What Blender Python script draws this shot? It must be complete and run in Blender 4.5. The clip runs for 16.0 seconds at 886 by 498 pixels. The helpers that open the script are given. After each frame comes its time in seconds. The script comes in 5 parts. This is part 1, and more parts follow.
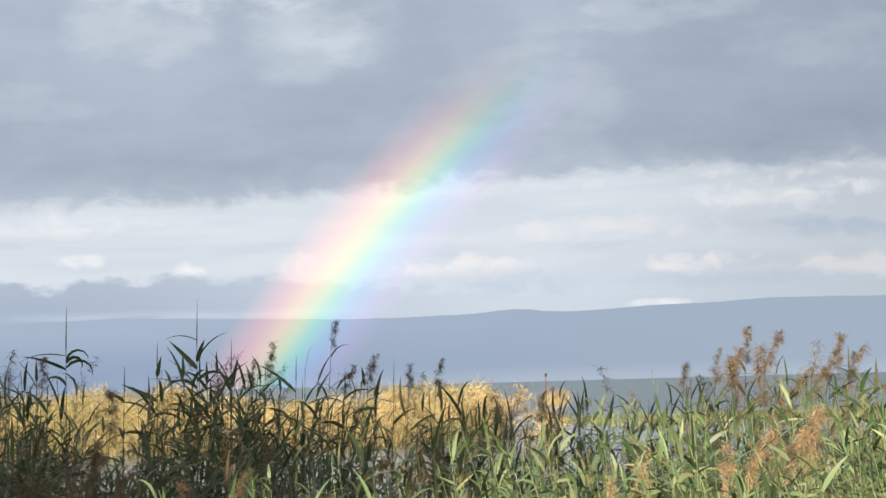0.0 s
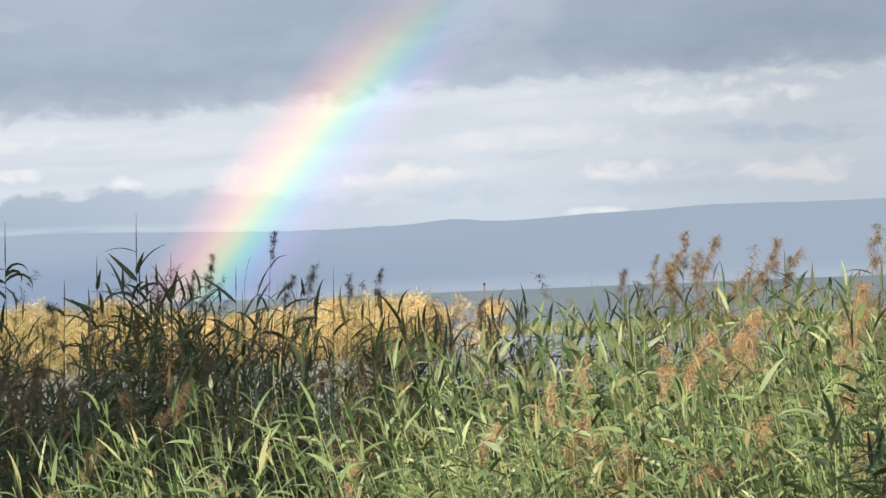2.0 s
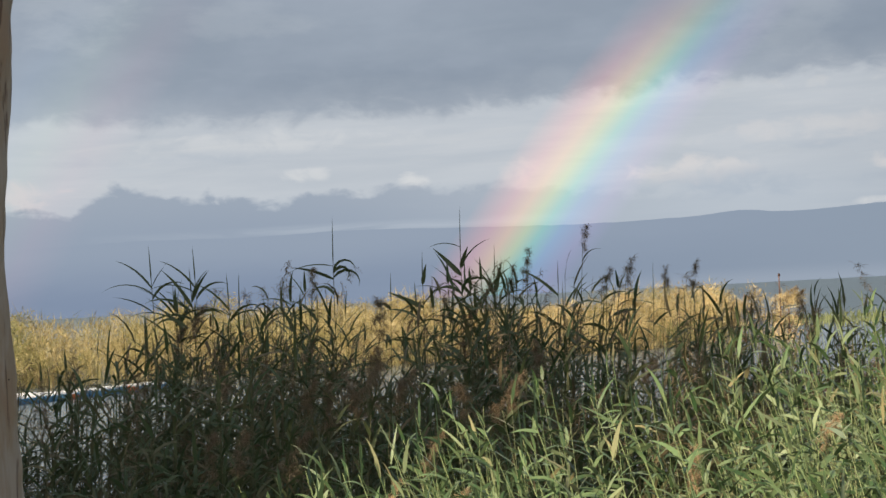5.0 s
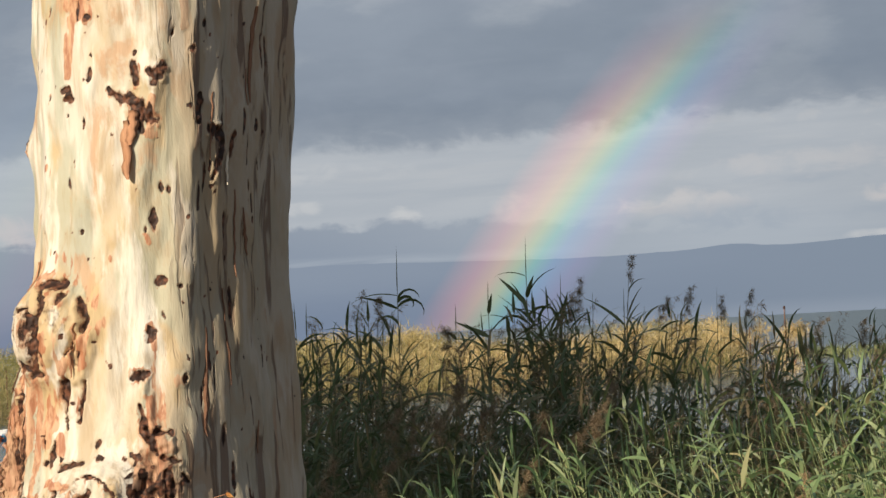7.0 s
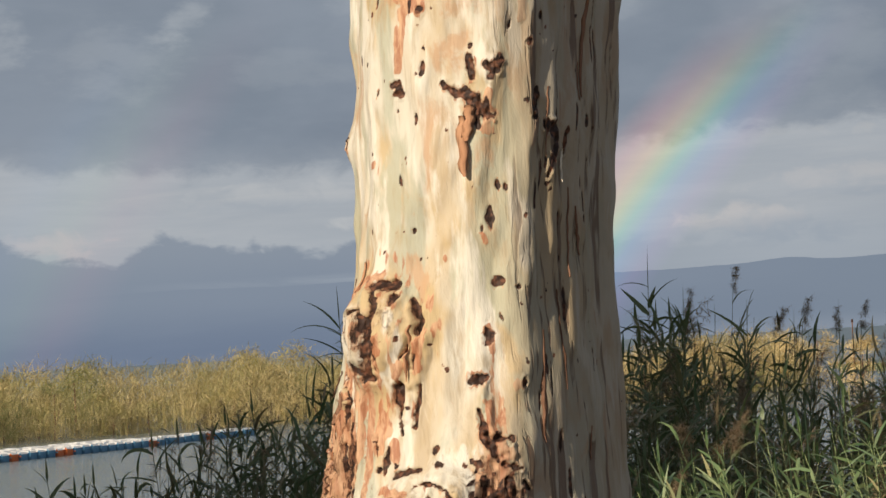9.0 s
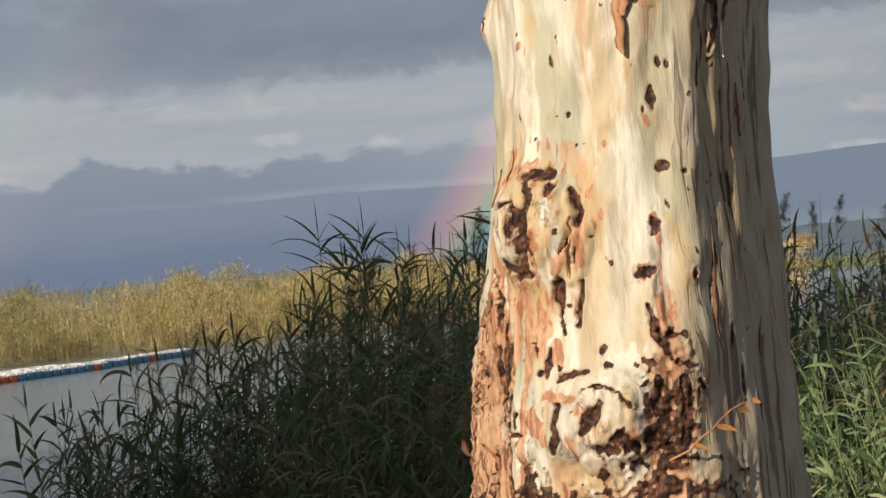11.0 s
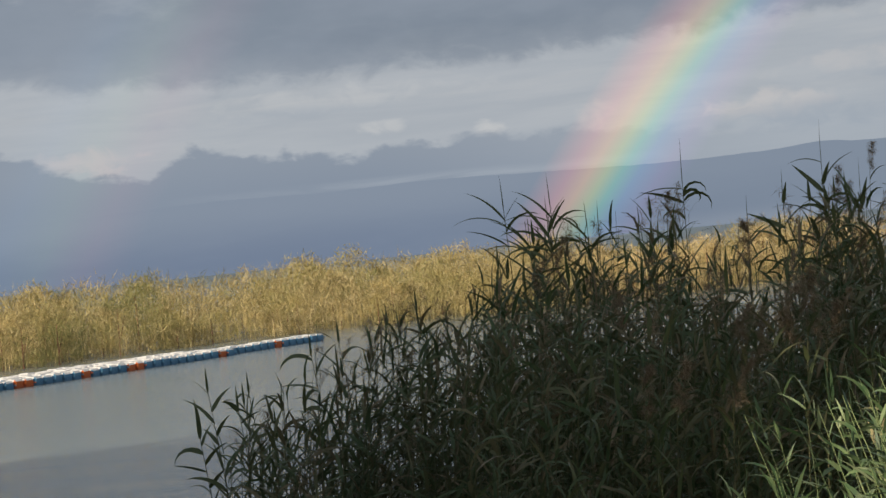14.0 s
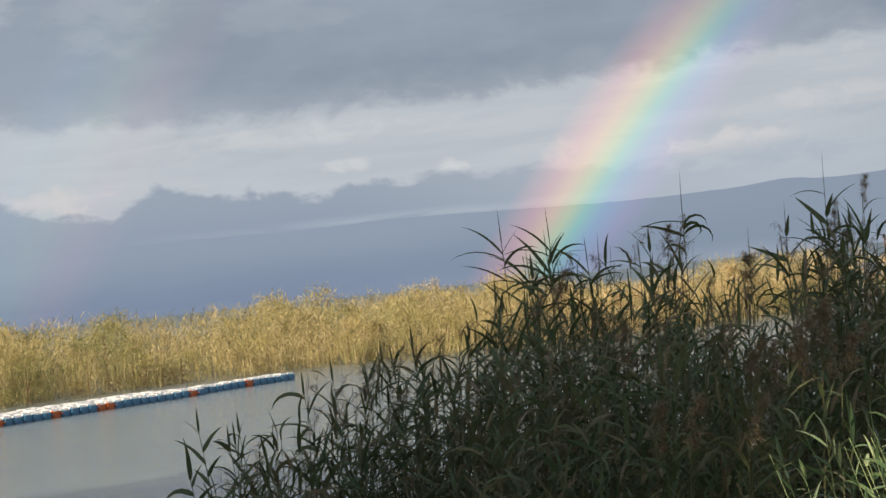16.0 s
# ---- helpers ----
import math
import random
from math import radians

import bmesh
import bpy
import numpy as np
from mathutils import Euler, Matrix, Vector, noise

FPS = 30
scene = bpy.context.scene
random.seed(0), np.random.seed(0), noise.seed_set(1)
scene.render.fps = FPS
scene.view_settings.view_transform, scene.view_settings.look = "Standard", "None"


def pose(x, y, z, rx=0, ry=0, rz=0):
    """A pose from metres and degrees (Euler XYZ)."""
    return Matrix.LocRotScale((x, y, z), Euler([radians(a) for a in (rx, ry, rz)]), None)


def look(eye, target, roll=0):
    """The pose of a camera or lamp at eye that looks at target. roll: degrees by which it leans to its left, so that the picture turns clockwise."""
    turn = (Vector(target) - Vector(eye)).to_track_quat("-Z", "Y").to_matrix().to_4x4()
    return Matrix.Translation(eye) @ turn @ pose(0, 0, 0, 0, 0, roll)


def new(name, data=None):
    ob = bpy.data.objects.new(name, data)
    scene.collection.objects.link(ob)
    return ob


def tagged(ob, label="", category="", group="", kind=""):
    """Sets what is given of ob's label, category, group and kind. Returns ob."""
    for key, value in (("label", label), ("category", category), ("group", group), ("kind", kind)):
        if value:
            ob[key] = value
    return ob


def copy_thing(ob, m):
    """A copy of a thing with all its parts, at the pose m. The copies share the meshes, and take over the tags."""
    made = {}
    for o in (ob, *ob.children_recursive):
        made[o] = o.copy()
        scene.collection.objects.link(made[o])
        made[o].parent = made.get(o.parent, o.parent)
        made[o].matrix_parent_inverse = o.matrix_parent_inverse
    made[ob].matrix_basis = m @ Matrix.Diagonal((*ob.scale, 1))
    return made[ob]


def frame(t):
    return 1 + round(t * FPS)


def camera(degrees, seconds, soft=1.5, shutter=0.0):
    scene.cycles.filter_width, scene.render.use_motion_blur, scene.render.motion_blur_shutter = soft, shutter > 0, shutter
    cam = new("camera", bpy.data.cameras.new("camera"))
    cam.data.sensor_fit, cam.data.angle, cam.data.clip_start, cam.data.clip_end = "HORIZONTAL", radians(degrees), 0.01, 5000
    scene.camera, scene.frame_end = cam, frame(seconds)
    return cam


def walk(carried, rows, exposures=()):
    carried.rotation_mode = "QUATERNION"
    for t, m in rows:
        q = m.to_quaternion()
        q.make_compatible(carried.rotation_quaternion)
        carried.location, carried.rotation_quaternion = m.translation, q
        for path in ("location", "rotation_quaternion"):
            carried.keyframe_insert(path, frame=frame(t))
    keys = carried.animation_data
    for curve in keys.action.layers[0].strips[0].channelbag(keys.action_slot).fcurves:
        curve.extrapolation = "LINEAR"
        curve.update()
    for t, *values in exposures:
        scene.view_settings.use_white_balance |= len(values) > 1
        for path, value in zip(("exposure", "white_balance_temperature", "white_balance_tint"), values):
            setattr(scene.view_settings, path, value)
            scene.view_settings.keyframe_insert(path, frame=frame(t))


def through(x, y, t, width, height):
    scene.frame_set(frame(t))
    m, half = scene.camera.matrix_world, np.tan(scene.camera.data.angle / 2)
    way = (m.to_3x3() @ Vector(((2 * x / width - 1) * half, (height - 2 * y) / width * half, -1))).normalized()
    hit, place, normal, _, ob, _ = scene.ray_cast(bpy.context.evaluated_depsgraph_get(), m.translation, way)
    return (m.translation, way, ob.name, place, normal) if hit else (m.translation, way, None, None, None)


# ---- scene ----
cam = camera(19.5, 16.0)
PATH = [
    (0, (0.322, -0.554, 2.891), (0.299, 1.443, 2.994), -1.6),
    (0.5, (0.311, -0.547, 2.89), (0.302, 1.45, 2.992), -1.3),
    (1, (0.317, -0.554, 2.874), (0.312, 1.444, 2.959), -1.7),
    (1.5, (0.322, -0.608, 2.878), (0.327, 1.391, 2.931), -2.3),
    (2, (0.314, -0.626, 2.877), (0.337, 1.373, 2.909), -2.3),
    (2.5, (0.305, -0.635, 2.871), (0.342, 1.364, 2.9), -2.5),
    (3, (0.308, -0.643, 2.876), (0.329, 1.357, 2.893), -2.8),
    (3.5, (0.34, -0.647, 2.881), (0.321, 1.352, 2.897), -3.1),
    (4, (0.315, -0.588, 2.882), (0.237, 1.41, 2.915), -2.2),
    (4.5, (0.234, -0.67, 2.881), (0.108, 1.325, 2.932), -2.4),
    (5, (0.04, -0.945, 2.882), (-0.159, 1.044, 2.919), -3.0),
    (5.2, (-0.01, -0.965, 2.874), (-0.243, 1.021, 2.901), -3.0),
    (7.3, (-0.71, -0.924, 2.874), (-0.898, 1.066, 2.959), -3.1),
    (7.5, (-0.778, -0.884, 2.874), (-0.984, 1.103, 2.98), -2.6),
    (8, (-0.893, -0.804, 2.888), (-1.153, 1.174, 3.033), -2.7),
    (8.5, (-1.053, -0.797, 2.881), (-1.327, 1.18, 3.009), -3.1),
    (9, (-1.182, -0.823, 2.883), (-1.414, 1.162, 2.959), -3.1),
    (9.2, (-1.212, -0.804, 2.88), (-1.43, 1.184, 2.936), -2.8),
    (11.3, (-1.725, -0.452, 2.88), (-1.901, 1.54, 2.885), -5.6),
    (11.5, (-1.778, -0.412, 2.882), (-1.951, 1.58, 2.891), -5.9),
    (12, (-1.905, -0.277, 2.897), (-2.069, 1.716, 2.934), -6.6),
    (12.5, (-2.03, -0.197, 2.893), (-2.195, 1.796, 2.938), -5.7),
    (13, (-2.189, -0.155, 2.896), (-2.386, 1.835, 2.93), -5.5),
    (13.5, (-2.287, -0.222, 2.887), (-2.537, 1.763, 2.896), -5.4),
    (14, (-2.346, -0.056, 2.893), (-2.61, 1.927, 2.894), -5.7),
    (14.5, (-2.395, -0.01, 2.898), (-2.614, 1.977, 2.904), -5.5),
    (15, (-2.498, 0.19, 2.898), (-2.667, 2.183, 2.913), -5.8),
    (15.5, (-2.608, 0.231, 2.91), (-2.763, 2.224, 2.943), -6.7),
    (16, (-2.655, 0.386, 2.891), (-2.889, 2.373, 2.919), -5.9),
]
walk(cam, [(t, look(eye, target, roll)) for t, eye, target, roll in PATH],
     exposures=((0, 0.85), (3.5, 0.85), (4.0, 0.84), (4.5, 0.73), (5.2, 0.34), (7.3, 0.15), (9.0, 0.0), (11.5, 0.0), (13.0, 0.06), (15.0, 0.14), (16.0, 0.36)))

# ---- light: late sun behind and to the left, broken cloud ahead ----
SUN_AZ, SUN_EL = radians(211.0), radians(23.0)      # clockwise from +y
TO_SUN = Vector((math.sin(SUN_AZ) * math.cos(SUN_EL), math.cos(SUN_AZ) * math.cos(SUN_EL), math.sin(SUN_EL)))
ANTISUN = -TO_SUN
sun_data = bpy.data.lights.new("sun", "SUN")
sun_data.energy, sun_data.angle, sun_data.color = 5.0, radians(0.5), (1.0, 0.86, 0.66)
sun = new("sun", sun_data)
sun.matrix_world = look(TO_SUN * 60, (0, 0, 0))


class Graph:
    """Short writing of node trees."""

    def __init__(self, tree):
        self.t = tree
        self.t.nodes.clear()

    def add(self, kind, ins=None, **props):
        n = self.t.nodes.new(kind)
        for k, v in props.items():
            if k == "operation":
                n.operation = v
            elif k == "blend_type":
                n.blend_type = v
            elif k == "data_type":
                n.data_type = v
            elif k == "noise_dimensions":
                n.noise_dimensions = v
            elif k == "sky_type":
                n.sky_type = v
            elif k == "interpolation_type":
                n.interpolation_type = v
            elif k == "attribute_name":
                n.attribute_name = v
        for k, v in (ins or {}).items():
            self.put(n.inputs[k], v)
        return n

    def put(self, socket, v):
        if isinstance(v, bpy.types.NodeSocket):
            self.t.links.new(v, socket)
        elif isinstance(v, bpy.types.Node):
            self.t.links.new(v.outputs[0], socket)
        else:
            if socket.type == "RGBA" and len(v) == 3:
                v = (*v, 1)
            socket.default_value = v

    def math(self, op, a, b=0.0, c=0.0):
        return self.add("ShaderNodeMath", {0: a, 1: b, 2: c}, operation=op).outputs[0]

    def step(self, v, lo, hi, a=0.0, b=1.0):
        return self.add("ShaderNodeMapRange", {0: v, 1: lo, 2: hi, 3: a, 4: b}, interpolation_type="SMOOTHSTEP").outputs[0]

    def noise(self, vec, scale, detail=4.0, rough=0.55, dist=0.0):
        return self.add("ShaderNodeTexNoise", {"Vector": vec, "Scale": scale, "Detail": detail, "Roughness": rough, "Distortion": dist}).outputs[0]

    def mix(self, f, a, b, blend="MIX"):
        n = self.t.nodes.new("ShaderNodeMix")
        n.data_type, n.blend_type = "RGBA", blend
        self.put(n.inputs[0], f), self.put(n.inputs[6], a), self.put(n.inputs[7], b)
        return n.outputs[2]

    def scaled(self, vec, sx, sy, sz):
        return self.add("ShaderNodeVectorMath", {0: vec, 1: (sx, sy, sz)}, operation="MULTIPLY").outputs[0]

    def ramp(self, fac, stops):
        n = self.t.nodes.new("ShaderNodeValToRGB")
        els = n.color_ramp.elements
        while len(els) < len(stops):
            els.new(0.5)
        for e, (p, c) in zip(els, stops):
            e.position, e.color = p, (*c, 1)
        self.put(n.inputs[0], fac)
        return n.outputs[0]


def build_sky():
    world = bpy.data.worlds.new("sky")
    scene.world = world
    world.use_nodes = True
    g = Graph(world.node_tree)
    way = g.add("ShaderNodeTexCoord").outputs["Generated"]
    sep = g.add("ShaderNodeSeparateXYZ", {0: way})
    x, y, z = sep.outputs
    el = g.math("MULTIPLY", g.math("ARCSINE", z), 57.2958)
    az = g.math("MULTIPLY", g.math("ARCTAN2", x, y), 57.2958)
    flat = g.add("ShaderNodeCombineXYZ", {0: az, 1: g.math("MULTIPLY", el, 2.2), 2: 0.0}).outputs[0]
    broad = g.noise(flat, 0.16, 5, 0.55)
    fine = g.noise(flat, 0.55, 5, 0.6)
    billow = g.noise(g.scaled(flat, 1, 0.75, 1), 1.15, 5, 0.55, 0.5)
    wisp = g.noise(g.scaled(flat, 0.4, 1.3, 1), 0.6, 6, 0.6, 0.8)
    streaks = g.noise(g.scaled(flat, 0.35, 1.5, 1), 0.45, 5, 0.6, 0.3)

    def off(v, much):
        return g.math("MULTIPLY", g.math("SUBTRACT", v, 0.5), much)

    def profile(points):
        """Height in degrees along the horizon, from pairs of azimuth and height."""
        level = g.ramp(g.math("DIVIDE", g.math("ADD", az, 20.0), 32.0), [((p + 20) / 32, (h / 8,) * 3) for p, h in points])
        return g.math("MULTIPLY", level, 8.0)

    def patch(base, a0, e0, wide, high, much, colour, ragged=1.6, grain=None, tilt=0.0):
        """A ragged, soft-edged patch of cloud round one direction."""
        da, de = g.math("SUBTRACT", az, a0), g.math("SUBTRACT", el, e0)
        de = g.math("SUBTRACT", de, g.math("MULTIPLY", da, tilt))
        du, dv = g.math("DIVIDE", da, wide), g.math("DIVIDE", de, high)
        q = g.math("ADD", g.math("ADD", g.math("MULTIPLY", du, du), g.math("MULTIPLY", dv, dv)), off(fine if grain is None else grain, ragged * 6))
        return g.mix(g.step(q, 1.9, -0.7, 0.0, much), base, colour)

    # the underside of the dark upper layer hangs at about 4.3 degrees, ragged, sharper and lit to the right
    base_line = profile(((-20, 4.5), (-17.6, 4.45), (-15, 4.3), (-13.5, 4.15), (-11, 4.08), (-8.9, 4.05), (-8.2, 4.24), (-6.6, 4.1), (-4.8, 4.14), (-3.0, 4.2), (-1.5, 4.32), (0.2, 4.42), (3.0, 4.54), (5.6, 4.6), (6.3, 4.42), (7.0, 4.58), (8.2, 4.72), (10, 4.62), (12, 4.7)))
    edge = g.math("ADD", g.math("SUBTRACT", el, base_line), g.math("ADD", off(billow, 0.8), off(fine, 0.7)))
    upper = g.math("MULTIPLY_ADD", g.step(edge, -0.2, 0.26), 0.6, g.math("MULTIPLY", g.step(edge, -0.4, 1.0), 0.4))
    # the bright band below it
    band = g.mix(g.step(streaks, 0.28, 0.72), (0.375, 0.402, 0.448), (0.428, 0.447, 0.485))
    band = g.mix(g.step(wisp, 0.48, 0.70, 0.0, 0.3), band, (0.475, 0.478, 0.495))
    band = g.mix(g.math("MULTIPLY", g.step(el, 2.9, 1.7), 0.55), band, (0.345, 0.385, 0.445))
    band = g.mix(g.math("MULTIPLY", g.step(az, 2.0, 8.0), 0.25), band, (0.37, 0.395, 0.435))
    pink, white = (0.60, 0.55, 0.535), (0.63, 0.61, 0.60)
    for a0, e0, wide, high, much, tint in ((5.0, 2.52, 0.9, 0.22, 0.55, pink), (8.6, 2.36, 1.3, 0.26, 0.5, pink), (-0.1, 2.5, 1.2, 0.24, 0.5, pink), (-6.25, 2.60, 0.30, 0.16, 0.45, white), (-3.9, 2.60, 0.35, 0.30, 0.3, pink), (8.1, 4.05, 0.8, 0.20, 0.6, white),
                                           (6.4, 3.95, 1.6, 0.26, 0.35, white), (-8.7, 2.86, 0.5, 0.14, 0.35, white), (3.0, 3.3, 2.2, 0.25, 0.25, pink), (-15.2, 2.62, 1.1, 0.34, 0.55, (0.53, 0.475, 0.49)), (-17.8, 3.45, 0.35, 0.30, 0.6, white), (-9.6, 3.6, 2.4, 0.22, 0.22, white)):
        band = patch(band, a0, e0, wide, high, much, tint, 1.5, billow)
    for a0, e0, wide, high, much in ((8.6, 3.12, 1.5, 0.20, 0.6), (6.9, 3.32, 1.0, 0.12, 0.4), (0.6, 2.2, 1.5, 0.30, 0.45), (5.8, 2.12, 2.2, 0.16, 0.35), (2.6, 2.95, 1.6, 0.10, 0.25), (-11.5, 3.35, 2.4, 0.12, 0.2)):
        band = patch(band, a0, e0, wide, high, much, (0.30, 0.345, 0.415), 1.3, billow)
    # towers of cumulus and far rain under the bright band, fading to the right
    tops = profile(((-20, 3.0), (-17.6, 3.1), (-16.6, 2.88), (-15.9, 2.5), (-15.2, 2.36), (-13.85, 2.2), (-13.5, 2.5), (-13.0, 2.70), (-12.5, 2.68), (-12.0, 2.54), (-11.2, 2.40), (-10.8, 2.56), (-10.3, 2.45), (-9.8, 2.28), (-9.2, 2.25), (-8.7, 2.36), (-7.8, 2.45), (-6.8, 2.48), (-4.5, 2.40), (-2.5, 2.15), (0, 1.95), (12, 1.7)))
    tower = g.math("ADD", g.math("SUBTRACT", el, tops), g.math("ADD", off(billow, 0.75), off(g.noise(flat, 2.0, 3, 0.5), 0.4)))
    low = g.math("MULTIPLY", g.step(tower, 0.12, -0.12), g.step(az, 2.0, -10.0))
    low_colour = g.mix(g.step(el, 1.5, 2.7), (0.232, 0.272, 0.345), (0.262, 0.298, 0.362))
    band = g.mix(low, band, low_colour)
    # a thin lit streak of mist lies along the ridge
    mist = g.math("MULTIPLY", g.math("MULTIPLY", g.step(el, 1.50, 1.60), g.step(el, 1.80, 1.62)), g.math("MULTIPLY", g.step(az, -14.5, -9.0), g.step(az, 1.0, -5.0)))
    band = g.mix(g.math("MULTIPLY", mist, g.step(wisp, 0.36, 0.62, 0.05, 0.5)), band, (0.37, 0.405, 0.465))
    band = patch(band, 4.1, 1.62, 0.6, 0.10, 0.6, white, 0.8, billow)
    # the dark layer itself, thinnest high up
    dark = g.mix(g.step(broad, 0.35, 0.68), (0.208, 0.243, 0.302), (0.258, 0.293, 0.355))
    dark = g.mix(g.step(wisp, 0.45, 0.75, 0.0, 0.2), dark, (0.275, 0.308, 0.365))
    dark = g.mix(g.step(el, 5.0, 7.5, 0.0, 0.2), dark, (0.275, 0.308, 0.365))
    pale = (0.455, 0.475, 0.51)
    for a0, e0, wide, high, much, ragged in ((-3.5, 7.75, 1.25, 0.95, 0.46, 0.6), (-7.3, 8.05, 1.5, 0.9, 0.30, 1.2), (-5.4, 8.9, 2.0, 0.6, 0.4, 1.6), (1.9, 6.3, 1.3, 1.6, 0.20, 1.2), (-16.5, 8.72, 0.95, 0.42, 0.95, 1.0), (-14.9, 8.52, 0.9, 0.24, 0.75, 0.9), (-16.9, 7.1, 1.1, 0.7, 0.40, 1.6),
                                             (-12.0, 7.55, 0.8, 0.34, 0.42, 1.6), (-2.4, 7.9, 1.0, 0.8, 0.18, 1.4), (-13.6, 6.6, 1.5, 0.7, 0.22, 1.5), (4.5, 8.3, 1.8, 0.6, 0.25, 1.5), (8.5, 7.3, 2.0, 0.6, 0.18, 1.5), (-10.0, 6.3, 1.6, 0.35, 0.15, 1.5)):
        dark = patch(dark, a0, e0, wide, high, much, pale, ragged, tilt=0.5 if a0 == -12.0 else 0.0)
    for a0, e0, wide, high, much in ((-6.0, 4.75, 3.0, 0.45, 0.35), (-1.2, 7.2, 0.7, 0.9, 0.25), (3.6, 5.0, 3.0, 0.4, 0.25), (-12.0, 5.0, 4.0, 0.5, 0.2)):
        dark = patch(dark, a0, e0, wide, high, much, (0.175, 0.21, 0.268), 1.2)
    cloud = g.mix(upper, band, dark)
    rim = g.math("MULTIPLY", g.math("MULTIPLY", g.step(edge, -0.32, -0.06), g.step(edge, 0.10, -0.04)), g.math("MULTIPLY", g.step(az, -2.0, 7.0, 0.02, 0.45), g.step(billow, 0.46, 0.64)))
    cloud = g.mix(rim, cloud, (0.60, 0.575, 0.56))
    cloud = g.mix(1.0, cloud, (0.965, 0.985, 0.975), "MULTIPLY")
    # overhead the layer is thinner and brighter
    cloud = g.mix(g.step(el, 14.0, 45.0), cloud, g.mix(g.step(broad, 0.35, 0.65), (0.34, 0.37, 0.42), (0.50, 0.52, 0.56)))
    cloud = g.mix(g.step(az, 1.0, 9.5, 0.0, 0.44), cloud, g.mix(1.0, cloud, (0.55, 0.58, 0.62), "MULTIPLY"))
    # clear sky between clouds overhead and behind
    clear = g.add("ShaderNodeTexSky", sky_type="NISHITA")
    clear.sun_disc, clear.sun_elevation, clear.sun_rotation = False, SUN_EL, SUN_AZ
    clear_sky = g.mix(1.0, clear.outputs[0], (0.1, 0.1, 0.1), "MULTIPLY")
    open_part = g.math("MULTIPLY", g.step(el, 18.0, 50.0), g.step(g.noise(way, 2.2, 5, 0.55), 0.42, 0.62))
    colour = g.mix(open_part, cloud, clear_sky)
    back = g.add("ShaderNodeBackground", {0: colour, 1: 1.0})
    out = g.add("ShaderNodeOutputWorld", {0: back})
    return out


build_sky()


# ---- materials ----
def material(name):
    m = bpy.data.materials.new(name)
    m.use_nodes = True
    return m, Graph(m.node_tree)


def finish(g, colour, rough=0.6, normal=None, metal=0.0, spec=0.5):
    ins = {"Base Color": colour, "Roughness": rough, "Metallic": metal, "Specular IOR Level": spec}
    if normal is not None:
        ins["Normal"] = normal
    b = g.add("ShaderNodeBsdfPrincipled", ins)
    g.add("ShaderNodeOutputMaterial", {0: b})
    return b


def coords(g):
    return g.add("ShaderNodeTexCoord").outputs["Object"]


def bump(g, height, strength, distance):
    return g.add("ShaderNodeBump", {"Strength": strength, "Distance": distance, "Height": height}).outputs[0]


def leaf_material(name, stops, through=0.25, rough=0.5, patch=()):
    """Thin blades, each with a tint of its own, that let some light through."""
    m, g = material(name)
    geo = g.add("ShaderNodeNewGeometry")
    own = geo.outputs["Random Per Island"]
    colour = g.ramp(own, stops)
    colour = g.mix(g.math("MULTIPLY", g.add("ShaderNodeObjectInfo").outputs["Random"], 0.35), colour, stops[0][1])
    veins = g.noise(g.scaled(geo.outputs["Position"], 9, 9, 3), 3.0, 3)
    colour = g.mix(g.step(veins, 0.3, 0.75, 0.0, 0.25), colour, (0.20, 0.16, 0.07))
    for scale, tint, much, lo, hi in patch:
        area = g.noise(g.scaled(geo.outputs["Position"], 1, 0.6, 1.3), scale, 4, 0.6)
        colour = g.mix(g.step(area, lo, hi, 0.0, much), colour, tint)
    b = g.add("ShaderNodeBsdfPrincipled", {"Base Color": colour, "Roughness": rough, "Specular IOR Level": 0.3})
    tr = g.add("ShaderNodeBsdfTranslucent", {0: colour})
    mixed = g.add("ShaderNodeMixShader", {0: through, 1: b, 2: tr})
    g.add("ShaderNodeOutputMaterial", {0: mixed})
    return m


def plain_noise(name, a, b, scale, rough=0.8, bump_size=0.01, stretch=(1, 1, 1), spec=0.3):
    m, g = material(name)
    v = g.scaled(coords(g), *stretch)
    n1, n2 = g.noise(v, scale, 5), g.noise(v, scale * 7, 4)
    colour = g.mix(g.step(n1, 0.35, 0.68), a, b)
    colour = g.mix(g.step(n2, 0.5, 0.8, 0.0, 0.4), colour, tuple(c * 0.55 for c in a))
    finish(g, colour, rough, bump(g, n2, 0.6, bump_size), spec=spec)
    return m


# bank reed colours: sunlit highlights and dark gaps are put into this lighter set
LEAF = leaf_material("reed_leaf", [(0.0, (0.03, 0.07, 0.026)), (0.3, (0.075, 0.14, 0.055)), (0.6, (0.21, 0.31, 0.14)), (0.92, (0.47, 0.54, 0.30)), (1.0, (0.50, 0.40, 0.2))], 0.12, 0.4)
# the _DARK copies put the shade of the tall stand into the colour
LEAF_DARK = leaf_material("shaded_reed_leaf", [(0.0, (0.06, 0.10, 0.04)), (0.5, (0.105, 0.148, 0.06)), (0.8, (0.175, 0.165, 0.078)), (1.0, (0.28, 0.20, 0.115))], 0.2, 0.55)
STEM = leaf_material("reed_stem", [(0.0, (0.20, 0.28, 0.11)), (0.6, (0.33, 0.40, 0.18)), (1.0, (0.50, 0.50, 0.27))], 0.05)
STEM_DARK = leaf_material("shaded_reed_stem", [(0.0, (0.10, 0.12, 0.05)), (0.7, (0.14, 0.13, 0.06)), (1.0, (0.20, 0.15, 0.09))], 0.05)
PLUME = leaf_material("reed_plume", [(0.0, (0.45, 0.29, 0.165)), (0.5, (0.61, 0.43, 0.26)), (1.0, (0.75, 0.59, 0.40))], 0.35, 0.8)
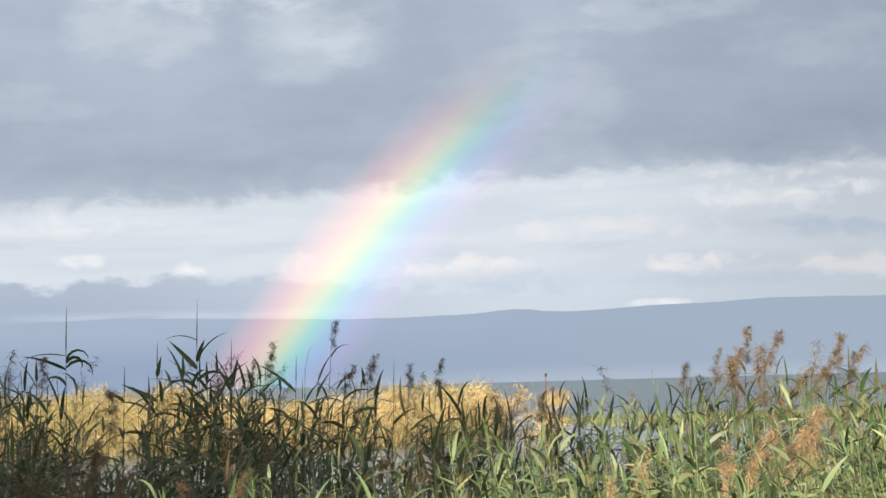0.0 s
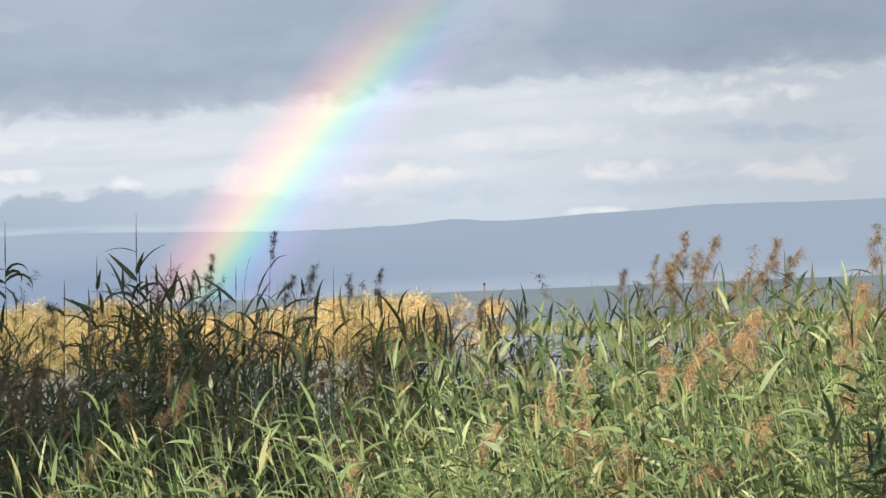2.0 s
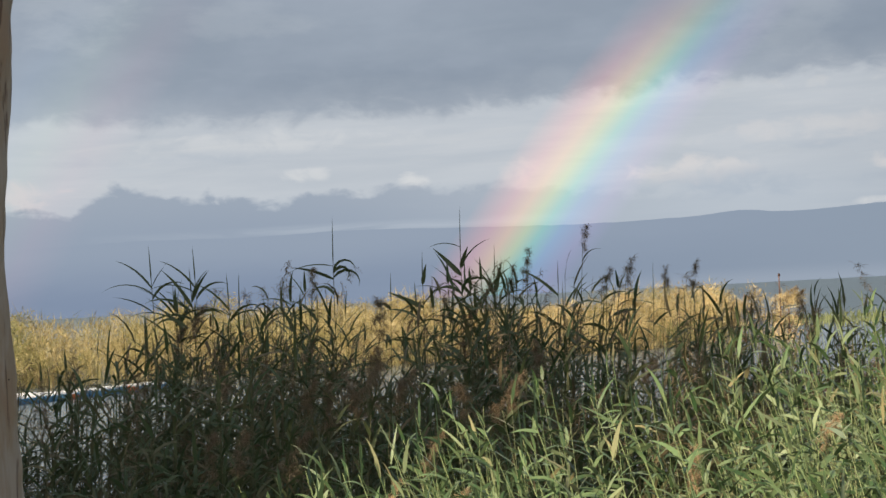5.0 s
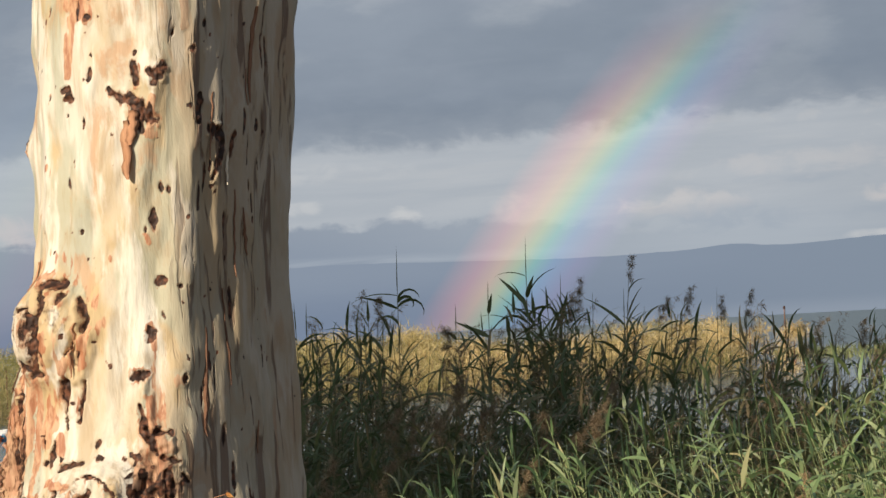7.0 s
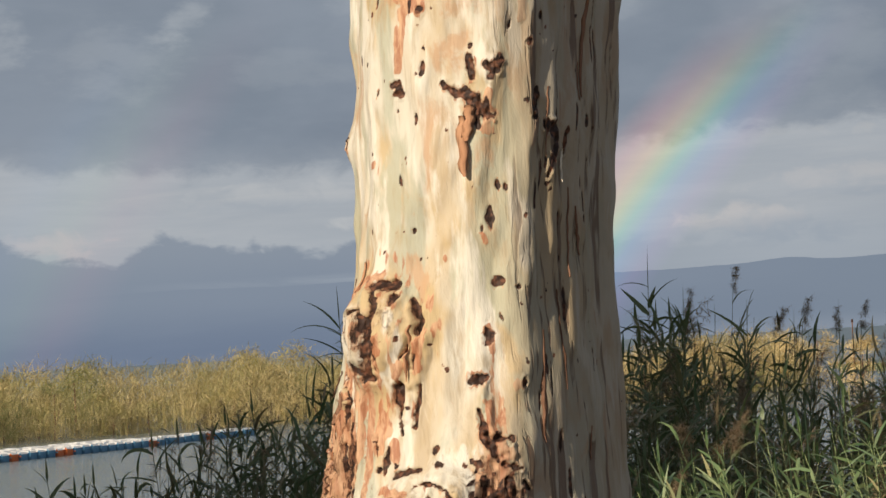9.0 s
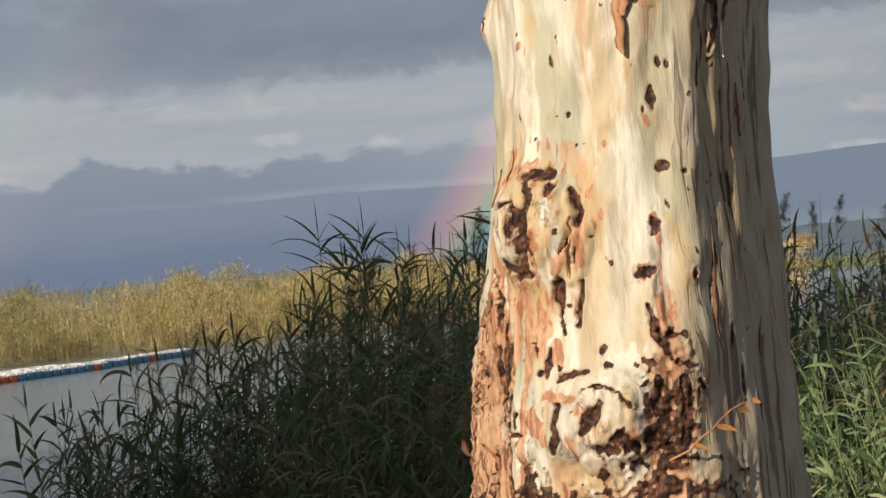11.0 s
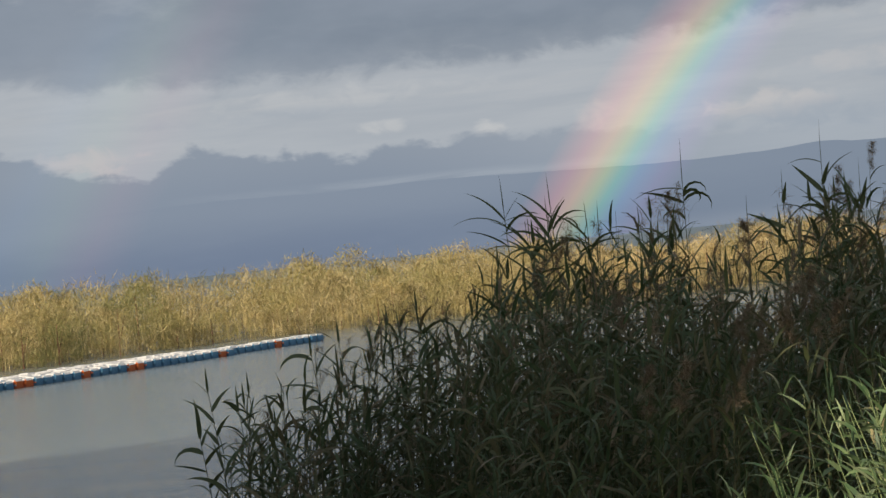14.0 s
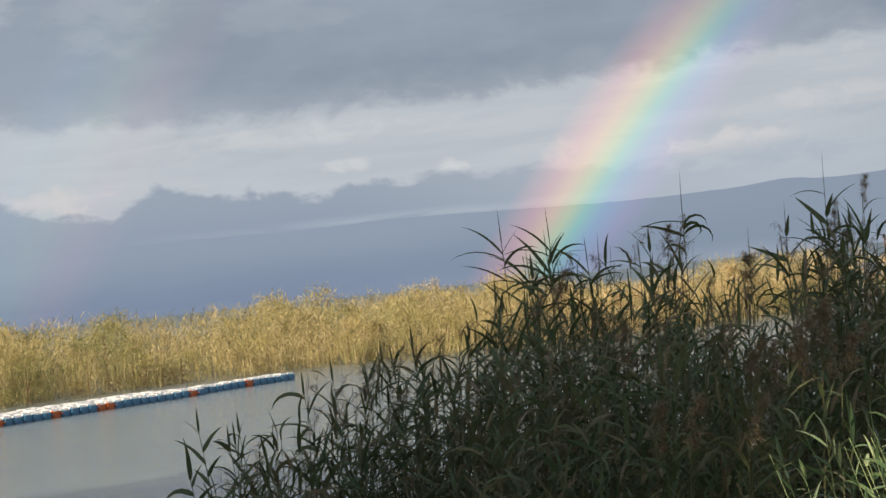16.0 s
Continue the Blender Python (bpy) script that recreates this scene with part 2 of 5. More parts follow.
PLUME_DARK = leaf_material("shaded_reed_plume", [(0.0, (0.19, 0.135, 0.08)), (0.6, (0.31, 0.225, 0.14)), (1.0, (0.44, 0.335, 0.22))], 0.3, 0.8)
FAR_PATCHES = ((0.3, (0.33, 0.30, 0.11), 0.75, 0.46, 0.60), (0.9, (0.23, 0.17, 0.07), 0.7, 0.49, 0.60), (1.3, (0.80, 0.66, 0.38), 0.55, 0.50, 0.64), (0.22, (0.20, 0.22, 0.08), 0.7, 0.55, 0.63))
FAR_LEAF = leaf_material("far_reed_leaf", [(0.0, (0.42, 0.33, 0.14)), (0.4, (0.56, 0.44, 0.195)), (0.75, (0.68, 0.54, 0.265)), (1.0, (0.76, 0.63, 0.36))], 0.3, 0.8, FAR_PATCHES)
FAR_BUSH = leaf_material("far_bush_leaf", [(0.0, (0.40, 0.32, 0.125)), (0.5, (0.58, 0.455, 0.19)), (1.0, (0.75, 0.60, 0.29))], 0.25, 0.7, FAR_PATCHES)
FAR_GREEN = leaf_material("far_green_bush_leaf", [(0.0, (0.25, 0.26, 0.095)), (0.5, (0.40, 0.39, 0.15)), (1.0, (0.56, 0.49, 0.21))], 0.25, 0.7, FAR_PATCHES[1:3])
GOLD_BUSH = leaf_material("golden_bush_leaf", [(0.0, (0.60, 0.44, 0.19)), (0.5, (0.74, 0.57, 0.28)), (1.0, (0.84, 0.70, 0.42))], 0.25, 0.7, FAR_PATCHES[1:3])
MARSH = leaf_material("marsh_leaf", [(0.0, (0.16, 0.20, 0.08)), (1.0, (0.27, 0.29, 0.13))], 0.2, 0.7)
TREE_LEAF = leaf_material("eucalyptus_leaf", [(0.0, (0.05, 0.08, 0.045)), (1.0, (0.11, 0.13, 0.07))], 0.15)
SOIL = plain_noise("bank_soil", (0.11, 0.085, 0.055), (0.17, 0.135, 0.085), 1.3, 0.95, 0.03)
HOLE = plain_noise("dark_wound", (0.035, 0.018, 0.012), (0.085, 0.042, 0.028), 40, 0.9, 0.012)
FLAKE = plain_noise("peeling_bark", (0.36, 0.17, 0.09), (0.52, 0.29, 0.17), 14, 0.85, 0.008, (1, 1, 0.25))
FLAKE_DARK = plain_noise("old_bark", (0.13, 0.065, 0.04), (0.30, 0.16, 0.10), 16, 0.9, 0.012, (1, 1, 0.25))
PALE = plain_noise("pale_peel", (0.62, 0.55, 0.44), (0.75, 0.68, 0.55), 20, 0.7, 0.004)
AUTUMN = plain_noise("orange_leaf", (0.55, 0.24, 0.08), (0.66, 0.38, 0.14), 30, 0.6, 0.003)
BLUE = plain_noise("blue_plastic", (0.06, 0.18, 0.31), (0.12, 0.30, 0.45), 3, 0.45, 0.003, spec=0.5)
ORANGE = plain_noise("orange_plastic", (0.60, 0.11, 0.02), (0.72, 0.17, 0.03), 3, 0.45, 0.003, spec=0.5)
GREY = plain_noise("pale_sunlit_plastic", (0.62, 0.60, 0.57), (0.80, 0.79, 0.77), 2, 0.55, 0.003, spec=0.5)


def bark_material():
    """Smooth eucalyptus bark: cream, tan and grey-green in long vertical patches, with dark strings on one flank."""
    m, g = material("eucalyptus_bark")
    v = coords(g)
    sep = g.add("ShaderNodeSeparateXYZ", {0: v})
    tall = g.scaled(v, 1, 1, 0.34)
    big = g.noise(tall, 6.5, 4, 0.5, 0.7)
    mid = g.noise(g.scaled(v, 1, 1, 0.3), 22.0, 5, 0.6, 0.6)
    grain = g.noise(g.scaled(v, 1, 1, 0.12), 100.0, 4, 0.6)
    colour = g.mix(g.step(big, 0.38, 0.58), (0.55, 0.455, 0.325), (0.63, 0.59, 0.505))
    colour = g.mix(g.step(g.noise(g.scaled(v, 1, 1, 0.5), 5.0, 5, 0.55, 0.9), 0.47, 0.60, 0.0, 0.75), colour, (0.50, 0.355, 0.17))
    colour = g.mix(g.step(g.noise(g.scaled(v, 1, 1, 0.28), 8.0, 5, 0.55, 0.7), 0.49, 0.58, 0.0, 0.75), colour, (0.41, 0.42, 0.33))
    colour = g.mix(g.step(g.noise(g.scaled(v, 1, 1, 0.4), 11.0, 5, 0.6, 0.6), 0.55, 0.64, 0.0, 0.75), colour, (0.50, 0.305, 0.18))
    colour = g.mix(g.step(mid, 0.52, 0.64, 0.0, 0.5), colour, (0.41, 0.30, 0.18))
    colour = g.mix(g.step(g.noise(g.scaled(v, 1, 1, 0.22), 17.0, 5, 0.55), 0.53, 0.62, 0.0, 0.85), colour, (0.71, 0.67, 0.59))
    colour = g.mix(g.step(grain, 0.53, 0.72, 0.0, 0.34), colour, (0.36, 0.275, 0.175))
    young = g.add("ShaderNodeAttribute", attribute_name="young_bark").outputs["Fac"]
    old = g.add("ShaderNodeAttribute", attribute_name="old_bark").outputs["Fac"]
    tone = g.noise(g.scaled(v, 1, 1, 0.2), 60.0, 5, 0.65, 0.4)
    ragged = g.math("SUBTRACT", g.noise(v, 95.0, 6, 0.75), 0.5)
    fibres = g.math("SUBTRACT", g.noise(g.scaled(v, 1, 1, 0.15), 85.0, 5, 0.65), 0.5)
    young = g.step(g.math("ADD", young, g.math("MULTIPLY", fibres, 1.5)), 0.38, 0.62)
    fringe = g.step(g.math("ADD", old, g.math("MULTIPLY", ragged, 1.6)), 0.22, 0.5)
    old = g.step(g.math("ADD", old, g.math("ADD", g.math("MULTIPLY", ragged, 1.0), g.math("MULTIPLY", fibres, 1.6))), 0.44, 0.62)
    colour = g.mix(g.math("MULTIPLY", young, 0.9), colour, g.mix(g.step(tone, 0.40, 0.60), (0.36, 0.135, 0.065), (0.59, 0.35, 0.21)))
    colour = g.mix(g.math("MULTIPLY", fringe, 0.75), colour, (0.27, 0.115, 0.06))
    # fine fissures in the worn, folded parts
    worn = g.add("ShaderNodeAttribute", attribute_name="worn_bark").outputs["Fac"]
    fissure = g.math("ABSOLUTE", g.math("SUBTRACT", g.noise(g.scaled(v, 1, 1, 0.22), 30.0, 5, 0.7, 0.7), 0.5))
    fissure = g.math("MULTIPLY", g.step(fissure, 0.035, 0.008), g.math("MULTIPLY", g.step(g.math("ADD", worn, ragged), 0.35, 0.8), g.step(mid, 0.44, 0.56)))
    pinkish = g.step(g.math("MULTIPLY", worn, g.noise(g.scaled(v, 1, 1, 0.4), 26.0, 5, 0.65, 0.8)), 0.30, 0.52, 0.0, 0.7)
    colour = g.mix(pinkish, colour, (0.50, 0.30, 0.18))
    colour = g.mix(g.math("MULTIPLY", fissure, 0.75), colour, (0.16, 0.066, 0.036))
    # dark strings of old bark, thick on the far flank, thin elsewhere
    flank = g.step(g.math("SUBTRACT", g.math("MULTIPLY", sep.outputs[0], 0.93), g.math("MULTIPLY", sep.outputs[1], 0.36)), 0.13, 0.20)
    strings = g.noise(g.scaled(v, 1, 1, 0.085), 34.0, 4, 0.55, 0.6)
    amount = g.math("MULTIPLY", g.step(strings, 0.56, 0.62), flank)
    # the shaded flank's whole base is darkened in the colour as well
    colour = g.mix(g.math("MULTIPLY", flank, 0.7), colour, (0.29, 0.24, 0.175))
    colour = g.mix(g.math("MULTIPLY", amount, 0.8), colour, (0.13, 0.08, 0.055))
    crumbs = g.noise(v, 70.0, 3)
    colour = g.mix(g.math("MULTIPLY", old, 0.96), colour, g.mix(g.step(crumbs, 0.44, 0.66), (0.022, 0.010, 0.008), (0.17, 0.07, 0.04)))
    height = g.math("ADD", g.math("MULTIPLY", mid, 0.6), g.math("ADD", g.math("MULTIPLY", grain, 0.3), g.math("MULTIPLY", g.math("ADD", g.math("ADD", amount, fissure), old), -0.6)))
    finish(g, colour, 0.62, bump(g, height, 0.7, 0.011), spec=0.3)
    return m


BARK = bark_material()


def water_material():
    m, g = material("lake_water")
    v = coords(g)
    ripples = g.noise(g.scaled(v, 0.7, 1.6, 1), 2.2, 4, 0.6)
    swell = g.noise(g.scaled(v, 0.25, 1.0, 1), 0.35, 4, 0.55)
    patches = g.noise(g.scaled(v, 0.15, 1.0, 1), 0.02, 3)
    h = g.math("ADD", g.math("MULTIPLY", ripples, 0.4), swell)
    colour = g.mix(g.step(patches, 0.4, 0.65), (0.150, 0.185, 0.182), (0.205, 0.243, 0.238))
    # clear deep water with a chop beyond the sheltered, silty margin
    deep = g.step(g.add("ShaderNodeSeparateXYZ", {0: v}).outputs[1], 120.0, 230.0)
    colour = g.mix(deep, colour, (0.10, 0.138, 0.150))
    finish(g, colour, g.math("ADD", 0.14, g.math("MULTIPLY", deep, 0.2)), bump(g, h, 0.9, 0.13))
    return m


WATER = water_material()


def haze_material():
    """Far hills behind kilometres of damp air: painted, glowing haze hides the ground."""
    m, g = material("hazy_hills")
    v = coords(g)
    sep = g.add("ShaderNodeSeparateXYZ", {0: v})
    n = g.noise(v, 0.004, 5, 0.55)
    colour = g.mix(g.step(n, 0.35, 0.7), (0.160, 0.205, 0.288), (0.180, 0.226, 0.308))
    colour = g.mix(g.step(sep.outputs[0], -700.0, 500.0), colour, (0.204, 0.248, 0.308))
    # rain haze painted thicker up the slopes on the left
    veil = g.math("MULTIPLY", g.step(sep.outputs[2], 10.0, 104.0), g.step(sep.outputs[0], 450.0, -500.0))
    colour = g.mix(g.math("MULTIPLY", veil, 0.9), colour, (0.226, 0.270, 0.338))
    # a paler band of haze painted along the foot, to the right
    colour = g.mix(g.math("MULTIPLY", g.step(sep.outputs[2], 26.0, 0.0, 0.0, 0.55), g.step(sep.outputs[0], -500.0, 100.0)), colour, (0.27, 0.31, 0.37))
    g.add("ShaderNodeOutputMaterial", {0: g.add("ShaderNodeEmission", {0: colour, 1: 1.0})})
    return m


HILLS = haze_material()


def bow_material(name, stops, strength):
    """Sunlight sent back by rain: adds to what lies behind it."""
    m, g = material(name)
    uv = g.add("ShaderNodeTexCoord").outputs["UV"]
    sep = g.add("ShaderNodeSeparateXYZ", {0: uv})
    colour = g.ramp(sep.outputs[0], stops)
    fade = g.step(sep.outputs[1], 1.0, 0.52)
    foot = g.step(sep.outputs[1], 0.0, 0.12, 0.75, 1.0)
    patch = g.noise(coords(g), 0.0022, 3)
    power = g.math("MULTIPLY", g.math("MULTIPLY", fade, foot), g.math("MULTIPLY", g.step(patch, 0.2, 0.8, 0.85, 1.15), strength))
    glow = g.add("ShaderNodeEmission", {0: colour, 1: power})
    clear = g.add("ShaderNodeBsdfTransparent")
    g.add("ShaderNodeOutputMaterial", {0: g.add("ShaderNodeAddShader", {0: glow, 1: clear})})
    return m


BOW = bow_material("rainbow_light", [(0.0, (0, 0, 0)), (0.17, (0.16, 0.07, 0.27)), (0.33, (0.05, 0.25, 0.52)), (0.45, (0.06, 0.62, 0.32)), (0.55, (0.62, 0.74, 0.03)), (0.66, (1.05, 0.50, 0.02)), (0.79, (0.76, 0.15, 0.05)), (1.0, (0, 0, 0))], 0.225)
BOW_TWO = bow_material("second_rainbow_light", [(0.0, (0, 0, 0)), (0.25, (0.65, 0.22, 0.2)), (0.5, (0.45, 0.6, 0.3)), (0.75, (0.2, 0.35, 0.5)), (1.0, (0, 0, 0))], 0.055)


# ---- building helpers ----
def mesh_of(name, verts, faces, mats, slots=None, smooth=True):
    """A mesh from arrays: faces are lists of rows of equal length."""
    me = bpy.data.meshes.new(name)
    verts = np.asarray(verts, np.float32).reshape(-1, 3)
    groups = [np.asarray(f, np.int32) for f in (faces if isinstance(faces, list) else [faces])]
    sizes = np.concatenate([np.full(len(f), f.shape[1], np.int32) for f in groups])
    loops = np.concatenate([f.ravel() for f in groups])
    me.vertices.add(len(verts))
    me.vertices.foreach_set("co", verts.ravel())
    me.loops.add(len(loops))
    me.loops.foreach_set("vertex_index", loops)
    me.polygons.add(len(sizes))
    me.polygons.foreach_set("loop_start", np.concatenate([[0], np.cumsum(sizes)[:-1]]).astype(np.int32))
    for m in mats:
        me.materials.append(m)
    if slots is not None:
        me.polygons.foreach_set("material_index", np.asarray(slots, np.int32))
    me.polygons.foreach_set("use_smooth", np.full(len(sizes), smooth))
    me.update(calc_edges=True)
    me.validate()
    return me


def part(name, data, mat, parent, label=""):
    """A bmesh or mesh as one object under a thing or part."""
    if isinstance(data, bmesh.types.BMesh):
        me = bpy.data.meshes.new(name)
        data.to_mesh(me)
        data.free()
        for p in me.polygons:
            p.use_smooth = True
    else:
        me = data
    if mat is not None and not me.materials:
        me.materials.append(mat)
    ob = new(name, me)
    ob.parent = parent
    return tagged(ob, label)


def thing(name, at, label, category, group=""):
    ob = new(name)
    ob.empty_display_size = 0.1
    ob.location = at
    return tagged(ob, label, category, group)


def blades(root, az, el, length, width, droop, twist, segs=4):
    """Strips that leave root towards az at elevation el, bend down by droop and taper to a point."""
    n = len(root)
    s = np.linspace(0, 1, segs + 1)
    e = el[:, None] - droop[:, None] * (s[None] ** 1.2)
    d = np.stack([np.cos(e) * np.sin(az)[:, None], np.cos(e) * np.cos(az)[:, None], np.sin(e)], -1)
    mid = (d[:, 1:] + d[:, :-1]) / 2 * (length / segs)[:, None, None]
    line = root[:, None] + np.concatenate([np.zeros((n, 1, 3)), np.cumsum(mid, 1)], 1)
    side = np.stack([np.cos(az), -np.sin(az), 0 * az], -1)[:, None] * np.ones((1, segs + 1, 1))
    up = np.cross(side, d)
    w = np.minimum(1, 0.45 + 3.5 * s) * (1 - s ** 2.2) * 0.5
    across = np.cos(twist)[:, None, None] * side + np.sin(twist)[:, None, None] * up
    across = across * (w[None, :, None] * width[:, None, None])
    verts = np.stack([line - across, line + across], 2).reshape(-1, 3)
    base = (np.arange(n) * 2 * (segs + 1))[:, None, None] + (2 * np.arange(segs))[None, :, None]
    faces = (base + np.array([0, 1, 3, 2])).reshape(-1, 4)
    return verts, faces


def stems(root, height, az, lean, radius, segs=5, sides=3):
    """Slim canes that lean towards az, and a function for the points along them."""
    n = len(root)

    def along(i, s):
        h = height[i] * s
        off = lean[i] * height[i] * s ** 1.7
        return root[i] + np.stack([off * np.sin(az[i]), off * np.cos(az[i]), h], -1)

    s = np.linspace(0, 1, segs + 1)
    idx = np.repeat(np.arange(n), segs + 1)
    line = along(idx, np.tile(s, n)).reshape(n, segs + 1, 3)
    a = np.arange(sides) * 2 * np.pi / sides
    ring = np.stack([np.cos(a), np.sin(a), 0 * a], -1)
    rad = radius[:, None] * (1 - 0.72 * s)[None]
    verts = (line[:, :, None] + ring[None, None] * rad[:, :, None, None]).reshape(-1, 3)
    k = np.arange(sides)
    base = (np.arange(n) * sides * (segs + 1))[:, None, None, None] + (sides * np.arange(segs))[None, :, None, None]
    quad = np.stack([k, (k + 1) % sides, sides + (k + 1) % sides, sides + k], -1)
    faces = (base + quad[None, None]).reshape(-1, 4)
    return verts, faces, along


def plume_strands(rng, tip, az, size, strands=260, thick=1.0):
    """Ragged flower heads at the given tips: a nodding axis, drooping branchlets and the hairs along them."""
    n, twigs = len(tip), 30
    hairs = max(4, strands // twigs)
    nod, bend = rng.uniform(0.05, 0.75, n), az + rng.normal(0, 0.9, n)
    t = np.repeat(np.arange(n), twigs)
    f = rng.random(len(t))
    reach = nod[t] * f ** 1.8 * size[t]
    node = tip[t] + np.stack([reach * np.sin(bend[t]), reach * np.cos(bend[t]), (1.25 * f - 0.35 - 0.4 * nod[t] * f ** 2) * size[t]], -1)
    out = bend[t] + rng.normal(0, 1.3, len(t))
    length = size[t] * rng.uniform(0.12, 0.42, len(t)) * (1.1 - 0.75 * f)
    rise, fall = rng.uniform(0.3, 1.3, len(t)), rng.uniform(0.1, 1.1, len(t))
    i = np.repeat(np.arange(len(t)), hairs)
    u = rng.random(len(i))
    flatways = u * np.cos(rise[i]) * length[i]
    root = node[i] + np.stack([flatways * np.sin(out[i]), flatways * np.cos(out[i]), length[i] * (u * np.sin(rise[i]) - fall[i] * u ** 2)], -1)
    k = t[i]
    return blades(root, out[i] + rng.normal(0, 0.9, len(i)), rng.uniform(-0.9, 1.0, len(i)), size[k] * rng.uniform(0.10, 0.28, len(i)), thick * size[k] * rng.uniform(0.004, 0.010, len(i)), rng.uniform(0.2, 1.6, len(i)), rng.uniform(-1, 1, len(i)), 2)


def reed_arrays(rng, root, height, per=13, leaf=0.36, width=0.026, lean=0.10, wind=1.2, low=0.25, head=0.0, head_size=0.28, erect=0.75, curl=0.42, thick=1.0):
    """Arrays of canes, leaves and heads for many reeds."""
    n = len(root)
    az = wind + rng.normal(0, 0.8, n)
    sv, sf, along = stems(root, height, az, lean * rng.random(n), thick * rng.uniform(0.005, 0.009, n))
    i = np.repeat(np.arange(n), per)
    k = np.tile(np.arange(per), n)
    s = np.clip(low + (0.985 - low) * (k + rng.random(len(k))) / per, 0, 0.995)
    face = rng.uniform(0, 2 * np.pi, n)
    turn = face[i] + np.pi * (k % 2) + rng.normal(0, 0.55, len(k))
    # blades swing a little to the lee side
    turn = turn + 0.45 * np.sin(wind - turn)
    size = leaf * rng.uniform(0.6, 1.25, len(k)) * (1.0 - 0.25 * np.abs(s - 0.7))
    el = rng.normal(erect, 0.28, len(k)) + 0.45 * (s > 0.93)
    lv, lf = blades(along(i, s), turn, el, size, width * rng.uniform(0.6, 1.3, len(k)), rng.gamma(3.0, curl, len(k)), rng.normal(0, 0.6, len(k)), 4)
    heads = None
    if head > 0:
        pick = np.flatnonzero(rng.random(n) < head)
        if len(pick):
            heads = plume_strands(rng, along(pick, np.ones(len(pick))), az[pick] * 0 + wind + rng.normal(0, 0.7, len(pick)), head_size * rng.uniform(0.7, 1.3, len(pick)), 120, 2.2)
    return (sv, sf), (lv, lf), heads


def joined(name, pieces, mats):
    verts, faces, slots, at = [], [], [], 0
    for (v, f), slot in pieces:
        verts.append(v), faces.append(f + at), slots.append(np.full(len(f), slot))
        at += len(v)
    return mesh_of(name, np.concatenate(verts), np.concatenate(faces), mats, np.concatenate(slots))


# ---- ground, lake, hills ----
def ground_height(x, y):
    edge = 11.5 + 0.9 * math.sin(x * 0.31) + 0.5 * math.sin(x * 0.83 + 1)
    f = min(1.0, max(0.0, (edge - y) / 6.5))
    f = f * f * (3 - 2 * f)
    return -0.45 + 1.85 * f + 0.05 * noise.noise((x * 0.6, y * 0.6, 0)) * f


def build_ground():
    xs = np.concatenate([np.linspace(-4600, -60, 8), np.linspace(-50, 50, 101), np.linspace(60, 4600, 8)])
    ys = np.concatenate([np.linspace(-4600, -40, 8), np.linspace(-30, 40, 71), np.linspace(60, 4700, 8)])
    verts = [(x, y, ground_height(x, y)) for y in ys for x in xs]
    nx = len(xs)
    k = np.arange((len(ys) - 1) * (nx - 1))
    base = k // (nx - 1) * nx + k % (nx - 1)
    me = mesh_of("ground", verts, np.stack([base, base + 1, base + nx + 1, base + nx], -1), [SOIL])
    tagged(new("ground", me), "brown earth bank sloping down to the lake bed", "ground", kind="structure")


def build_lake():
    me = mesh_of("water", [(-4600, 7, 0), (4600, 7, 0), (4600, 3900, 0), (-4600, 3900, 0)], np.array([[0, 1, 2, 3]]), [WATER])
    tagged(new("water", me), "grey rippled lake water reflecting the cloudy sky", "water", kind="structure")


def crest(x):
    z = 110 + 0.014 * max(0, x - 100) - 5.0 * math.exp(-((x + 150) / 170) ** 2) + 5.0 * math.exp(-((x + 560) / 130) ** 2)
    z += 4.0 * math.exp(-((x - 66) / 40) ** 2) - 3.0 * math.exp(-((x - 165) / 60) ** 2) + 6.0 * math.exp(-((x + 900) / 150) ** 2)
    z += 4.5 * math.exp(-((x - 480) / 140) ** 2)
    return z + 1.6 * noise.noise((x * 0.012, 0, 3)) + 0.7 * noise.noise((x * 0.05, 0, 5))


def build_hills():
    xs, rows = np.linspace(-2600, 2600, 521), 15
    verts = []
    for j in range(rows):
        f = j / (rows - 1)
        for x in xs:
            fold = 1 + 0.22 * noise.noise((x * 0.006, f * 2.2, 1)) * math.sin(math.pi * f)
            verts.append((x, 3500 + 500 * f, crest(x) * (f ** 0.8) * fold - 0.5))
    for x in xs:
        verts.append((x, 4250, -1))
    nx = len(xs)
    k = np.arange(rows * (nx - 1))
    base = k // (nx - 1) * nx + k % (nx - 1)
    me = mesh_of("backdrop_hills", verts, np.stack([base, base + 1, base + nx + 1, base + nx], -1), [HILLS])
    tagged(new("backdrop_hills", me), "long hazy blue mountain ridge across the lake", "mountains", kind="structure")


